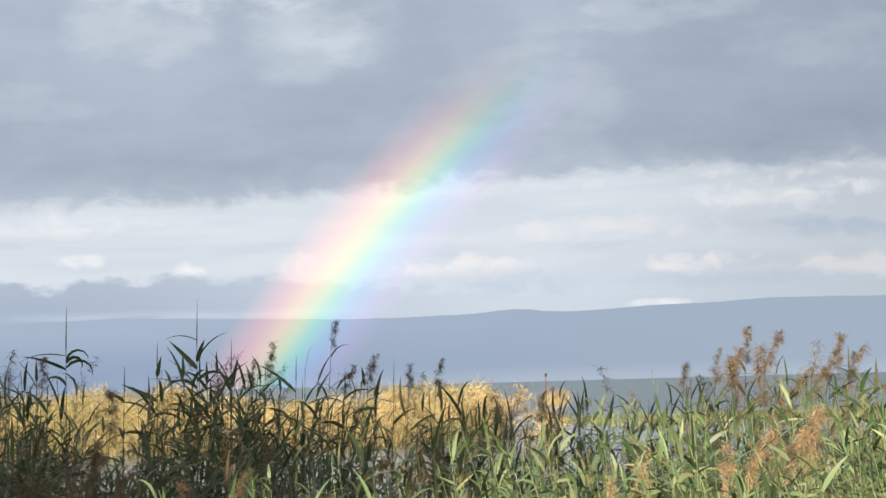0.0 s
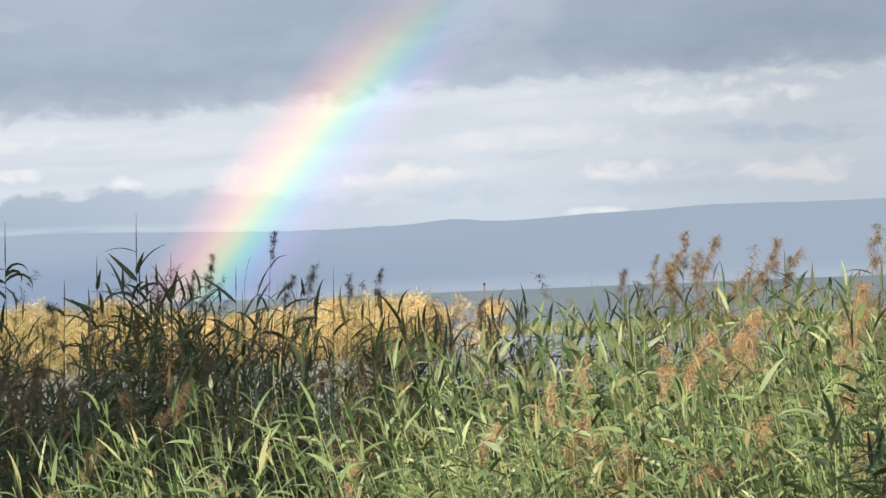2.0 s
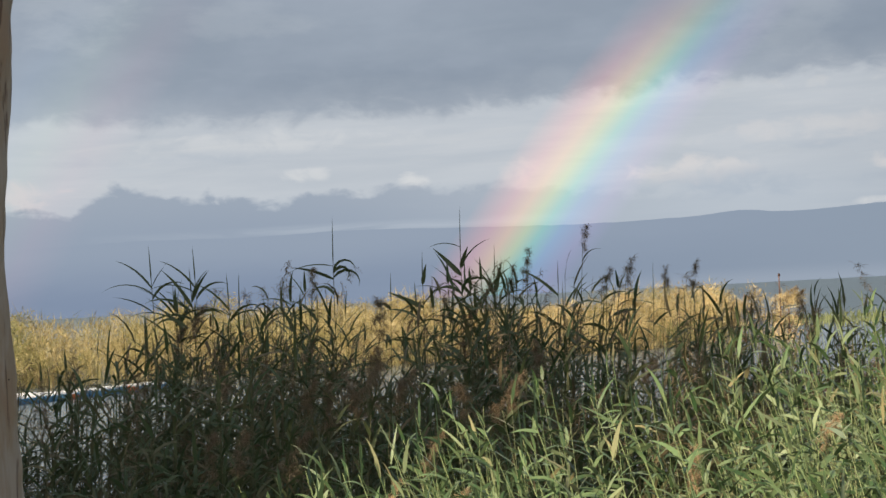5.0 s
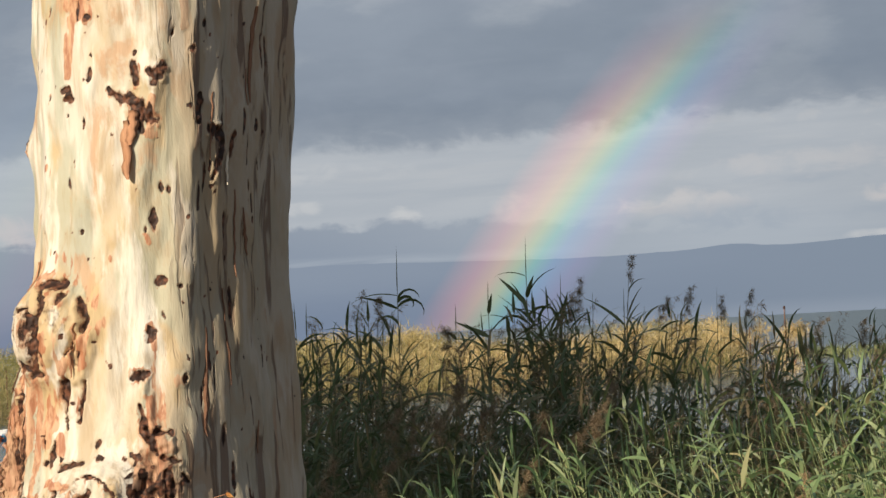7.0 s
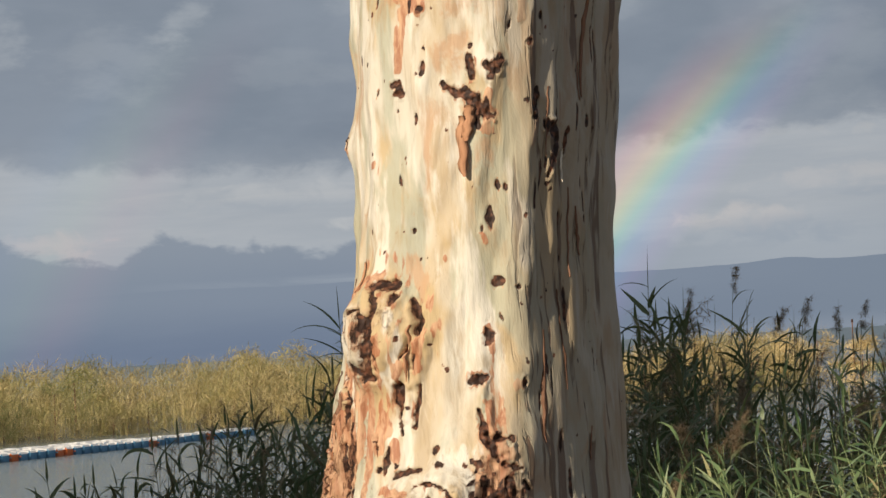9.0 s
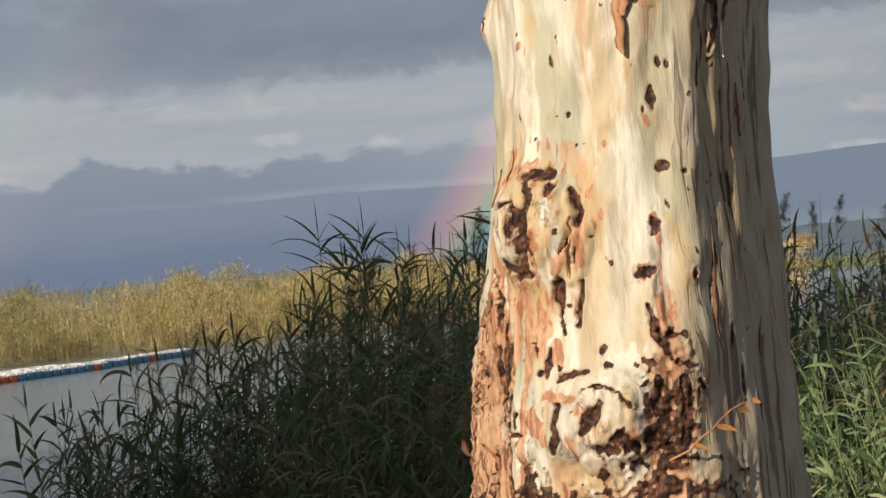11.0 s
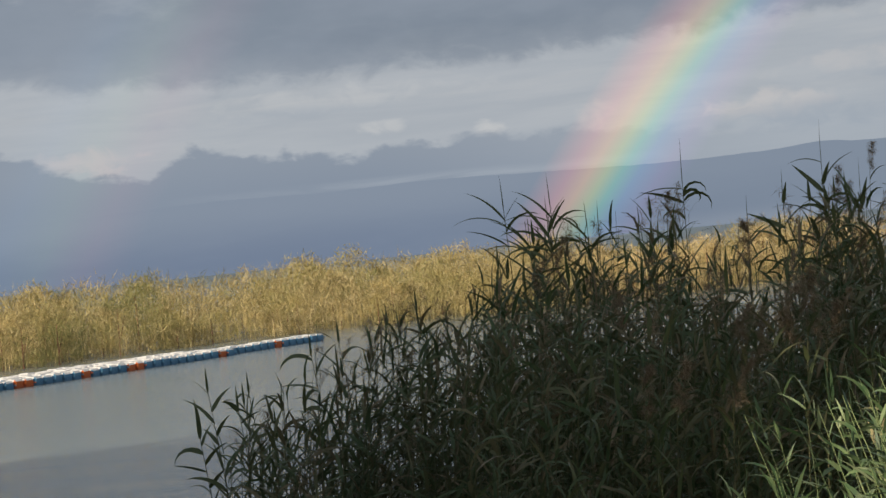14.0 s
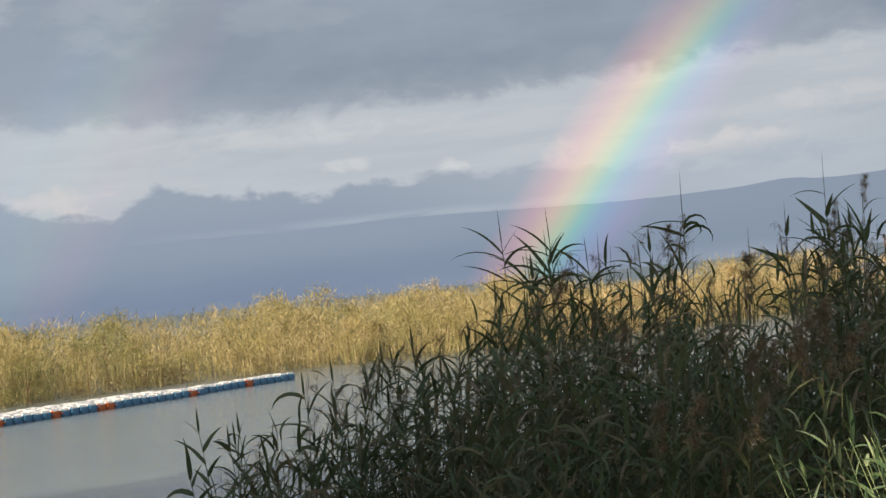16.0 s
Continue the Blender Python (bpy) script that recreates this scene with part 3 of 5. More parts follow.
def build_bow(name, low, high, mat, top, label):
    """An arc about the point opposite the sun, between two angles from it, seen from the bank."""
    a = ANTISUN
    left = a.cross(Vector((0, 0, 1))).normalized() * -1
    up = left.cross(a).normalized() * -1
    if up.z < 0:
        up = -up
    eye, far = Vector((-1, 0, 3)), 3300.0
    bow = thing(name, (0, 0, 0), label, "rainbow")
    rows, cols = 150, 5
    for band, colour in enumerate(("violet", "blue", "green", "yellow", "red")):
        verts, uvs = [], []
        for j in range(rows + 1):
            for i in range(cols + 1):
                q = (band + i / cols) / 5
                th = radians(low + (high - low) * q)
                # each line starts where it meets the horizon
                ph = math.asin(min(1, math.tan(SUN_EL) / math.tan(th))) + radians(22.05) * j / rows - radians(0.05)
                d = a * math.cos(th) + (left * math.cos(ph) + up * math.sin(ph)) * math.sin(th)
                verts.append(eye + d * far)
                uvs.append((q, math.degrees(math.asin(d.z)) / top))
        nx = cols + 1
        k = np.arange(rows * cols)
        base = k // cols * nx + k % cols
        me = mesh_of("colour_band", verts, np.stack([base, base + 1, base + nx + 1, base + nx], -1), [mat])
        layer = me.uv_layers.new(name="UVMap")
        for loop in me.loops:
            layer.data[loop.index].uv = uvs[loop.vertex_index]
        part("colour_band", me, None, bow, colour + " band of light")


build_ground()
build_lake()
build_hills()
build_bow("rainbow", 40.22, 43.0, BOW, 7.6, "bright rainbow leg rising from the lake before grey cloud")
build_bow("secondary_rainbow", 50.0, 53.6, BOW_TWO, 8.5, "faint second rainbow beside the bright one")


# ---- the eucalyptus trunk beside the path ----
TRUNK = Vector((-1.705, 4.41, 0))


def axis(z):
    return Vector((TRUNK.x + 0.07 * (z - 3.15), TRUNK.y, z))


def swelling(az, z, a0, z0, wide, tall, amount):
    d = (az - a0 + 180) % 360 - 180
    return amount * np.exp(-(d / wide) ** 2 - ((z - z0) / tall) ** 2)


# angle in degrees, height in metres, width and height in millimetres, tilt
KNOTS = ((243, 3.464, 12, 22, 0), (202.5, 3.43, 11, 30, 0), (205, 3.332, 11, 26, 0), (212.7, 3.213, 9, 22, 0.3), (168.5, 3.194, 11, 20, 0.2), (165, 3.188, 9, 18, 0),
         (171.8, 3.13, 19, 46, 0), (167.7, 3.005, 24, 22, 0.6), (159.4, 2.992, 14, 13, 0.4), (171.4, 2.9, 21, 52, 0.1), (190.6, 2.688, 15, 18, 0), (188.7, 2.66, 13, 12, 0), (190, 3.71, 14, 18, 0))
# lines of cracks, crusts, raised lips, rusty bark and two painted shadows: angle, height and width in millimetres along
# each
BURL_CRACKS_AND_SHADE = (((218.3, 3.002, 8), (215.9, 2.967, 14), (216, 2.939, 21), (216.4, 2.901, 21), (216.4, 2.862, 19), (217.1, 2.833, 23)),
    ((218.8, 3.007, 14), (215, 3.01, 18), (210.5, 3.007, 16)),
    ((210, 2.987, 12), (210.2, 2.973, 8)),
    ((203.4, 2.98, 6), (200.9, 2.957, 13), (199.5, 2.935, 14), (200, 2.913, 8)),
    # painted shadow along the edge of the right fold
    ((201.7, 2.905, 4), (203.1, 2.882, 6), (205.2, 2.866, 3)),
    ((200, 2.87, 4), (200.7, 2.846, 6)),
    ((206.6, 2.806, 19), (206.9, 2.785, 17), (206.3, 2.748, 5), (204.3, 2.719, 8)),
    ((198.2, 2.811, 6), (198.8, 2.773, 7), (199.2, 2.731, 9)),
    ((225.4, 2.958, 8), (221, 2.966, 6), (217.6, 2.94, 8)),
    ((223.1, 2.86, 10), (220.4, 2.844, 12)))
WEATHER_CRACKS = (((243.2, 2.843, 8), (237.1, 2.815, 12), (232.1, 2.787, 11), (234.8, 2.733, 8)),
    ((247.1, 2.789, 6), (246.4, 2.739, 12), (246.6, 2.7, 16)),
    ((262.6, 2.684, 12), (247.7, 2.678, 22), (241.7, 2.656, 20)),
    ((232.3, 2.699, 7), (231.1, 2.65, 9), (228.7, 2.602, 8), (227, 2.544, 7)),
    ((238.8, 2.623, 14), (235, 2.607, 8)),
    ((236.5, 2.592, 5), (234.9, 2.544, 6)),
    ((209.6, 2.693, 5), (210.2, 2.663, 8), (210.3, 2.644, 5)),
    ((214.7, 2.694, 7),),
    ((213.5, 2.651, 8),))
LOWER_CRACKS = (((205.1, 2.637, 10), (201.8, 2.643, 13), (198.5, 2.647, 9), (195.1, 2.648, 4)),
    ((203.5, 2.59, 12), (204, 2.562, 10), (202.6, 2.534, 11), (204.5, 2.513, 10)),
    ((189.7, 2.593, 11), (191.2, 2.575, 19), (193.3, 2.558, 21), (194.7, 2.545, 13)),
    ((196.8, 2.618, 3), (192.9, 2.624, 4), (188.5, 2.622, 9), (184.4, 2.611, 4), (181.5, 2.585, 6)),
    ((221.9, 2.58, 10), (222.2, 2.557, 10)),
    ((226.2, 2.544, 5), (219.5, 2.543, 5)),
    ((184.2, 2.531, 17),),
    ((190.1, 2.513, 17), (185.1, 2.506, 11)),
    ((180.6, 2.511, 21),))
CRUST_AND_SHADE = (((178.2, 2.812, 17), (175.3, 2.818, 19), (172.4, 2.821, 10)),
    # painted shadow in the gap beside a raised flake
    ((175.1, 2.76, 5), (173.2, 2.731, 11), (172.1, 2.705, 13), (169.1, 2.679, 13), (168.3, 2.661, 10)),
    ((168.4, 2.703, 12), (163.4, 2.701, 8)),
    ((165.8, 2.654, 12), (160.8, 2.643, 8)),
    ((172.5, 2.631, 8), (172.1, 2.607, 19), (173.6, 2.582, 12)),
    ((164.5, 2.621, 14), (162.3, 2.596, 19), (163.8, 2.559, 19), (163.7, 2.516, 19)),
    ((168.8, 2.567, 9), (171.8, 2.549, 12), (176, 2.526, 17), (169.5, 2.509, 17)),
    ((156.9, 2.807, 13),),
    ((158.4, 2.617, 8), (156.7, 2.601, 6)))
WOUNDS = (((213.8, 3.646, 9), (213.4, 3.621, 15), (208.9, 3.607, 25), (203, 3.592, 18)),
    ((206, 3.639, 24), (200.9, 3.624, 16), (198.2, 3.636, 9)),
    ((197.8, 3.663, 12), (194.6, 3.64, 7), (195, 3.624, 9)),
    ((204.3, 3.547, 13),),
    ((208.8, 3.578, 4), (208.7, 3.539, 4)),
    ((187.6, 3.667, 17), (187, 3.646, 18)),
    ((217.9, 3.402, 10), (215.2, 3.408, 10), (213.8, 3.386, 11), (216.8, 3.383, 8)),
    ((193.5, 3.397, 10), (190.7, 3.384, 13), (187.2, 3.375, 16), (182.8, 3.376, 21), (179.3, 3.359, 26), (175.4, 3.341, 27), (173, 3.329, 20)))
WOUND_SPOTS = (((179.3, 3.337, 20), (177.3, 3.309, 12)),
    ((182.2, 3.444, 14), (181.4, 3.422, 16), (179.9, 3.402, 10)),
    ((168.6, 3.436, 14), (170.9, 3.417, 21), (174, 3.426, 13)),
    ((172.3, 3.403, 13),),
    ((151.7, 3.378, 13), (151.1, 3.348, 19), (152, 3.323, 12)),
    ((143.7, 3.309, 18), (137.9, 3.298, 27), (136.3, 3.268, 20), (140.6, 3.235, 15), (142.5, 3.209, 9)),
    ((127.2, 3.302, 13), (129.1, 3.25, 8)),
    ((155.8, 3.469, 12),),
    ((259.8, 3.296, 8), (260, 3.307, 8)),
    ((260.1, 3.715, 12), (260.1, 3.692, 7)))
LIPS = (((209.2, 2.987, 21), (205, 2.981, 23), (202, 2.948, 21), (202.8, 2.915, 21)),
    ((234.3, 2.984, 30), (222.3, 2.933, 33), (222.4, 2.875, 29)),
    ((200.2, 2.891, 15), (199.5, 2.851, 15), (201.1, 2.813, 12)),
    ((195.6, 2.908, 10), (196.8, 2.868, 14), (198.6, 2.826, 10)),
    ((203.4, 2.868, 12), (205.9, 2.835, 14)),
    ((244.5, 2.801, 18), (236.9, 2.809, 18), (233, 2.775, 14)),
    ((239.8, 2.763, 14), (239.2, 2.7, 14), (234.4, 2.66, 14)),
    ((202.3, 2.785, 12), (203.1, 2.747, 10)),
    ((211.4, 2.585, 14), (205.2, 2.618, 19), (198.5, 2.632, 17), (192.7, 2.635, 13)))
LOWER_LIPS = (((186.7, 2.629, 13), (182.2, 2.601, 15), (180.1, 2.572, 13)),
    ((172.2, 2.776, 15), (171.5, 2.747, 15), (170, 2.717, 14)),
    ((165.7, 2.69, 14), (162.7, 2.675, 14), (164.3, 2.663, 10)),
    ((233.7, 2.631, 12), (231.4, 2.573, 14), (230.9, 2.525, 14)),
    ((240.6, 2.592, 10), (238, 2.524, 14)),
    ((225.4, 2.611, 7), (224.7, 2.525, 8)),
    ((199.9, 2.589, 15), (198.9, 2.552, 19)),
    ((187.6, 2.564, 23), (188.5, 2.537, 19)),
    ((173.8, 2.788, 14), (172.1, 2.768, 14)))
RUST = (((213.9, 2.761, 19), (213.2, 2.723, 29), (213.5, 2.684, 14)),
    ((206.5, 2.701, 19), (205.7, 2.677, 17)),
    ((239.7, 2.788, 22), (238.5, 2.739, 18), (232.8, 2.689, 14), (233.7, 2.631, 24), (233.9, 2.573, 24), (230.9, 2.52, 30)),
    ((198.7, 2.893, 17), (198.9, 2.841, 17)),
    ((205.3, 2.854, 17), (207.2, 2.831, 12)),
    ((218.8, 2.818, 12), (221.5, 2.784, 10), (222.1, 2.668, 8)),
    ((214.8, 2.571, 35), (209, 2.533, 25)),
    ((171.9, 2.773, 15), (171.1, 2.744, 14), (170, 2.717, 13)),
    ((166.6, 2.696, 15), (164, 2.668, 17)),
    ((199.2, 2.602, 15), (208.5, 2.612, 17)),
    ((229.7, 3.025, 14), (242.9, 3, 12), (218.4, 3.03, 14)),
    ((214.5, 2.905, 25), (211.4, 2.879, 21)))
RUST_HIGH = (((211, 3.582, 38), (205.7, 3.554, 33), (212.4, 3.542, 20), (213.6, 3.509, 19), (214.8, 3.473, 19), (215.3, 3.429, 17)),
    ((196.1, 3.635, 20),),
    ((173.2, 3.371, 15), (173.4, 3.302, 20)),
    ((180.4, 3.395, 10),),
    ((160.1, 3.569, 15), (159.4, 3.513, 13)),
    ((151, 3.315, 13), (152.9, 3.271, 9)),
    ((228.9, 3.679, 16), (230, 3.623, 9)),
    ((260, 3.292, 16),),
    ((229.3, 3.251, 20),),
    ((175.4, 3.1, 11), (173, 3.083, 9)),
    ((172, 2.914, 15), (170.1, 2.87, 10)),
    ((160.2, 2.803, 20),),
    ((191, 3.055, 10),))
mark_rng = random.Random(41)
FLANK_MARKS = tuple((mark_rng.uniform(96, 151), mark_rng.uniform(2.45, 3.65), mark_rng.uniform(4, 11), mark_rng.uniform(20, 90), mark_rng.uniform(-0.06, 0.06)) for _ in range(34))
SPECKS = tuple((mark_rng.uniform(155, 262), mark_rng.uniform(2.45, 3.7), mark_rng.uniform(4, 9), mark_rng.uniform(6, 20), mark_rng.uniform(-0.4, 0.4)) for _ in range(14))

def bark_state(az, z):
    """Radius, dark old bark with painted fold shadows, and rusty young bark at arrays of angle and height."""
    az, z = np.asarray(az, float) % 360, np.asarray(z, float)
    px, py = np.sin(np.radians(az)), np.cos(np.radians(az))

    def grain(s, t, seed):
        return np.array([noise.noise((a * s, b * s, c * t + seed)) for a, b, c in zip(px.tolist(), py.tolist(), z.tolist())])

    r = np.interp(z, (1.0, 1.4, 1.8, 2.2, 2.45, 2.8, 3.05, 3.3, 4.2, 7, 14), (0.60, 0.46, 0.385, 0.352, 0.325, 0.290, 0.264, 0.264, 0.268, 0.22, 0.12))
    # one flank is flat, with a blunt ridge where it begins
    wander = np.array([1.6 * noise.noise((0, 1.7, c * 2.1)) + 0.8 * noise.noise((0, 5.7, c * 9)) for c in z.tolist()])
    d = np.abs((az - 114.5 - wander + 180) % 360 - 180)
    flat = np.where(d < 42, 0.30 + 0.70 * np.minimum(1.0, math.cos(radians(40.5)) / np.cos(np.radians(np.minimum(d, 60)))), 1.0)
    r = r * np.where(z < 5, flat, 1.0) + swelling(az, z, 70, 3.4, 22, 0.7, 0.014)
    n1, n2, n3, nf = grain(9, 34, 3), grain(26, 80, 9), grain(14, 2.2, 1), grain(32, 22, 91)
    warp, warp2 = grain(4, 8, 40), grain(5, 12, 47)
    # broad dents and muscles under the smooth bark
    r = r + 0.007 * grain(2.2, 1.6, 0) + 0.013 * grain(4.5, 4.5, 7) + 0.006 * grain(6.5, 11, 27) + 0.0035 * grain(11, 16, 17) + 0.002 * n3
    burl = swelling(az, z, 219, 2.92, 21, 0.105, 1.0)
    low_burl = swelling(az, z, 193, 2.55, 22, 0.105, 1.0)
    q1 = np.hypot(((az - 219 + 180) % 360 - 180) / 15, (z - 2.92) / 0.10) + 0.22 * warp + 0.12 * warp2
    q2 = np.hypot(((az - 191.5 + 180) % 360 - 180 + 6 * warp) / 13, (z - 2.565 + 0.03 * warp2) / 0.075) + 0.25 * warp2 + 0.2 * warp
    r = r + 0.034 * burl + 0.030 * low_burl + 0.030 / (1 + np.exp((q1 - 1.0) * 9)) + 0.026 / (1 + np.exp((q2 - 1.1) * 9))
    # three small knobs under the lower burl
    knob = np.zeros_like(z)
    for a0, z0, size in ((217, 2.515, 0.022), (192.5, 2.485, 0.020), (181.5, 2.50, 0.016)):
        rho = np.hypot(np.radians((az - a0 + 180) % 360 - 180) * 0.31, z - z0) / size + 0.2 * warp + 0.12 * n1
        r = r + 0.4 * size * np.sqrt(np.clip(1 - rho ** 2, 0, 1))
        knob = np.maximum(knob, np.exp(-((rho - 1.1) / 0.16) ** 2))
    r = r + swelling(az, z, 230, 2.72, 14, 0.10, 0.012) + swelling(az, z, 254, 2.67, 16, 0.11, 0.003) - swelling(az, z, 265, 2.42, 26, 0.14, 0.020) - swelling(az, z, 284, 3.08, 22, 0.35, 0.014) - swelling(az, z, 284, 2.62, 24, 0.3, 0.012)
    r = r + swelling(az, z, 263, 3.30, 11, 0.045, 0.024) + swelling(az, z, 262, 3.52, 10, 0.04, 0.010) + swelling(az, z, 174.5, 3.44, 9, 0.035, 0.010) + swelling(az, z, 276, 3.66, 34, 0.17, 0.016)
    r = r + swelling(az, z, 168, 2.66, 11, 0.10, 0.024) + swelling(az, z, 160, 2.815, 6, 0.04, 0.012)
    # stringy old bark low down on the weather side, crumbling bark round the foot of the lower burl
    weather = np.clip(np.cos(np.radians(az - 263)) * 2.6 - 1.40, 0, 1) / (1 + np.exp((z - 2.80) * 24))
    collar = 1 / (1 + np.exp((z - 2.455 - 0.03 * n3) * 45)) * np.maximum(0, np.cos(np.radians(az - 195)))
    right_rim = swelling(az, z, 170, 2.56, 8, 0.13, 1.0)
    crag = np.clip(collar + right_rim, 0, 1)
    folds, fibre, crag1 = grain(15, 1.3, 21), grain(38, 2.0, 33), 1 - np.abs(grain(16, 40, 61)) * 2.4
    r = r + weather * (0.018 * np.abs(folds) + 0.008 * fibre + 0.004 * crag1) + crag * (0.012 * n1 + 0.009 * n2)
    r = r + 0.004 * fibre * np.clip(1.2 - np.abs(z - 2.6) / 0.25, 0, 1) * (az > 200)

    def cover(marks, jag):
        total, rim = np.zeros_like(z), np.zeros_like(z)
        for a0, z0, w, h, tilt in marks:
            u = -np.radians((az - a0 + 180) % 360 - 180) * 0.27
            v = z - z0
            near = (np.abs(u) < 0.2) & (np.abs(v) < 0.2)
            c, s = math.cos(tilt), math.sin(tilt)
            q = np.hypot((u * c + v * s) / (w / 2000), (v * c - u * s) / (h / 2000)) - jag * (0.45 * n1 + 1.1 * n2)
            total = np.maximum(total, np.where(near, np.clip((1.12 - q) / 0.45, 0, 1), 0))
            rim = np.maximum(rim, np.where(near, np.exp(-((q - 1.25) / 0.25) ** 2), 0))
        return total, rim

    def along(lines, jag, soft=0.45):
        """How far each place lies inside the lines, and in the belt just outside them."""
        total, rim = np.zeros_like(z), np.zeros_like(z)
        for line in lines:
            for (a0, z0, w0), (a1, z1, w1) in zip(line, line[1:] or line):
                near = np.flatnonzero((np.abs((az - (a0 + a1) / 2 + 180) % 360 - 180) < 16) & (z > min(z0, z1) - 0.05) & (z < max(z0, z1) + 0.05))
                du, dv = -math.radians(a1 - a0) * 0.29, z1 - z0
                u, v = -np.radians((az[near] - a0 + 180) % 360 - 180) * 0.29, z[near] - z0
                t = np.clip((u * du + v * dv) / max(1e-9, du * du + dv * dv), 0, 1)
                half = (w0 + (w1 - w0) * t) / 2000 + 0.0008
                q = np.hypot(u - du * t, v - dv * t) / half - jag * (0.4 * n1[near] + 0.9 * nf[near] + 0.35 * n2[near])
                total[near] = np.maximum(total[near], np.clip((1.05 + soft / 2 - q) / soft, 0, 1))
                rim[near] = np.maximum(rim[near], np.exp(-((q - 1.45) / 0.4) ** 2))
        return total, rim

    k, krim = cover(KNOTS + SPECKS, 0.5)
    w, wrim = along(WOUNDS + WOUND_SPOTS, 1.0, 0.8)
    m, _ = cover(FLANK_MARKS, 0.5)
    c, crim = along(BURL_CRACKS_AND_SHADE + WEATHER_CRACKS + LOWER_CRACKS, 1.1, 0.7)
    e, erim = along(CRUST_AND_SHADE, 1.3, 0.8)
    lip, liprim = along(LIPS + LOWER_LIPS, 0.7, 1.9)
    f, _ = along(RUST + RUST_HIGH, 0.9, 0.8)
    r = r + 0.008 * lip + 0.004 * lip * nf + 0.003 * crim + np.clip(burl + low_burl, 0, 1) * (0.002 * crag1 + 0.003 * n1 + 0.004 * nf)
    r = r - 0.005 * k + 0.004 * k * n2 - 0.003 * w + 0.007 * w * n2 + 0.006 * w * nf + 0.004 * wrim * (0.4 + n2) - 0.013 * c + 0.006 * c * n2 - 0.006 * e + 0.007 * e * n2 + 0.006 * e * nf + 0.004 * erim + 0.002 * f - 0.003 * m - 0.003 * knob
    # old bark stays in the cracks between the folds
    cracks = np.exp(-((folds + 0.12 * n1) / 0.13) ** 2) * weather
    crumbs = np.clip((1.15 * crag + 0.30 * burl + 0.25 * low_burl + 0.9 * n1 + 0.9 * n2 - 0.86) / 0.15, 0, 1)
    r = r - 0.010 * cracks
    dark = np.maximum.reduce([k, 0.92 * w, m, 0.85 * c, 0.9 * e, 0.92 * cracks, 0.92 * crumbs, 0.55 * knob * (n1 > -0.15)])
    # the inside of the upper burl is granular and brown, the folds beside it pinkish
    inner = np.clip(2.2 - 1.6 * np.abs(q1 - 0.75), 0, 1) * np.clip(0.28 + 1.3 * nf + 0.9 * n1, 0, 1)
    inner = np.maximum(inner, low_burl * np.clip(0.22 + 1.3 * nf + 1.0 * n1 + 0.6 * warp, 0, 0.9))
    rust = np.maximum.reduce([f, 0.55 * wrim * (n1 > -0.1), 0.5 * krim * (n1 > 0.0), 0.45 * crim * (n1 > 0.05), 0.6 * erim, inner])
    rust = np.maximum(rust, np.clip((0.9 * weather + 0.7 * crag + 0.8 * folds + 0.3 * fibre - 0.34) / 0.3, 0, 1) * 0.7)
    rust = np.maximum(rust, np.clip(liprim * (0.35 + n1), 0, 0.7) * (z < 3.02)) * (1 - 0.6 * lip * (f < 0.4))
    worn = np.clip(0.6 * np.clip(1.5 - q1, 0, 1) + weather + crag + 0.6 * low_burl * (z > 2.5), 0, 1)
    return r, dark, rust, worn


TRUNK_ZS = np.concatenate([np.linspace(1.0, 2.2, 22), np.arange(2.22, 2.36, 0.012), np.arange(2.36, 3.72, 0.0036), np.linspace(3.73, 4.9, 90), np.linspace(5.0, 14, 40)])
TRUNK_TURNS = np.concatenate([np.arange(98, 276, 0.62), np.arange(276, 458, 4.0)])
SURFACE = [a.reshape(len(TRUNK_ZS), len(TRUNK_TURNS)) for a in bark_state(np.tile(TRUNK_TURNS, len(TRUNK_ZS)), np.repeat(TRUNK_ZS, len(TRUNK_TURNS)))]


def on_trunk(az, z, off=0.0):
    """A point of the bark, or off metres out from it."""
    row, column = np.searchsorted(TRUNK_ZS, z), np.searchsorted(TRUNK_TURNS, az if az >= 98 else az + 360)
    a = radians(az)
    return axis(z) + Vector((math.sin(a), math.cos(a), 0)) * (float(SURFACE[0][row, column]) + off)


def build_trunk_mesh():
    count = len(TRUNK_TURNS)
    a, z = np.radians(np.tile(TRUNK_TURNS, len(TRUNK_ZS))), np.repeat(TRUNK_ZS, count)
    r, dark, rust, worn = (layer.ravel() for layer in SURFACE)
    verts = np.stack([0.07 * (z - 3.15) + r * np.sin(a), r * np.cos(a), z], -1)
    k = np.arange((len(TRUNK_ZS) - 1) * count)
    row, i = k // count, k % count
    j = (i + 1) % count
    faces = np.stack([row * count + j, row * count + i, (row + 1) * count + i, (row + 1) * count + j], -1)
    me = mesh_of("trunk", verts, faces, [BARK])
    for name, values in (("old_bark", dark), ("young_bark", rust), ("worn_bark", worn)):
        me.attributes.new(name, "FLOAT", "POINT").data.foreach_set("value", values.astype(np.float32))
    return me


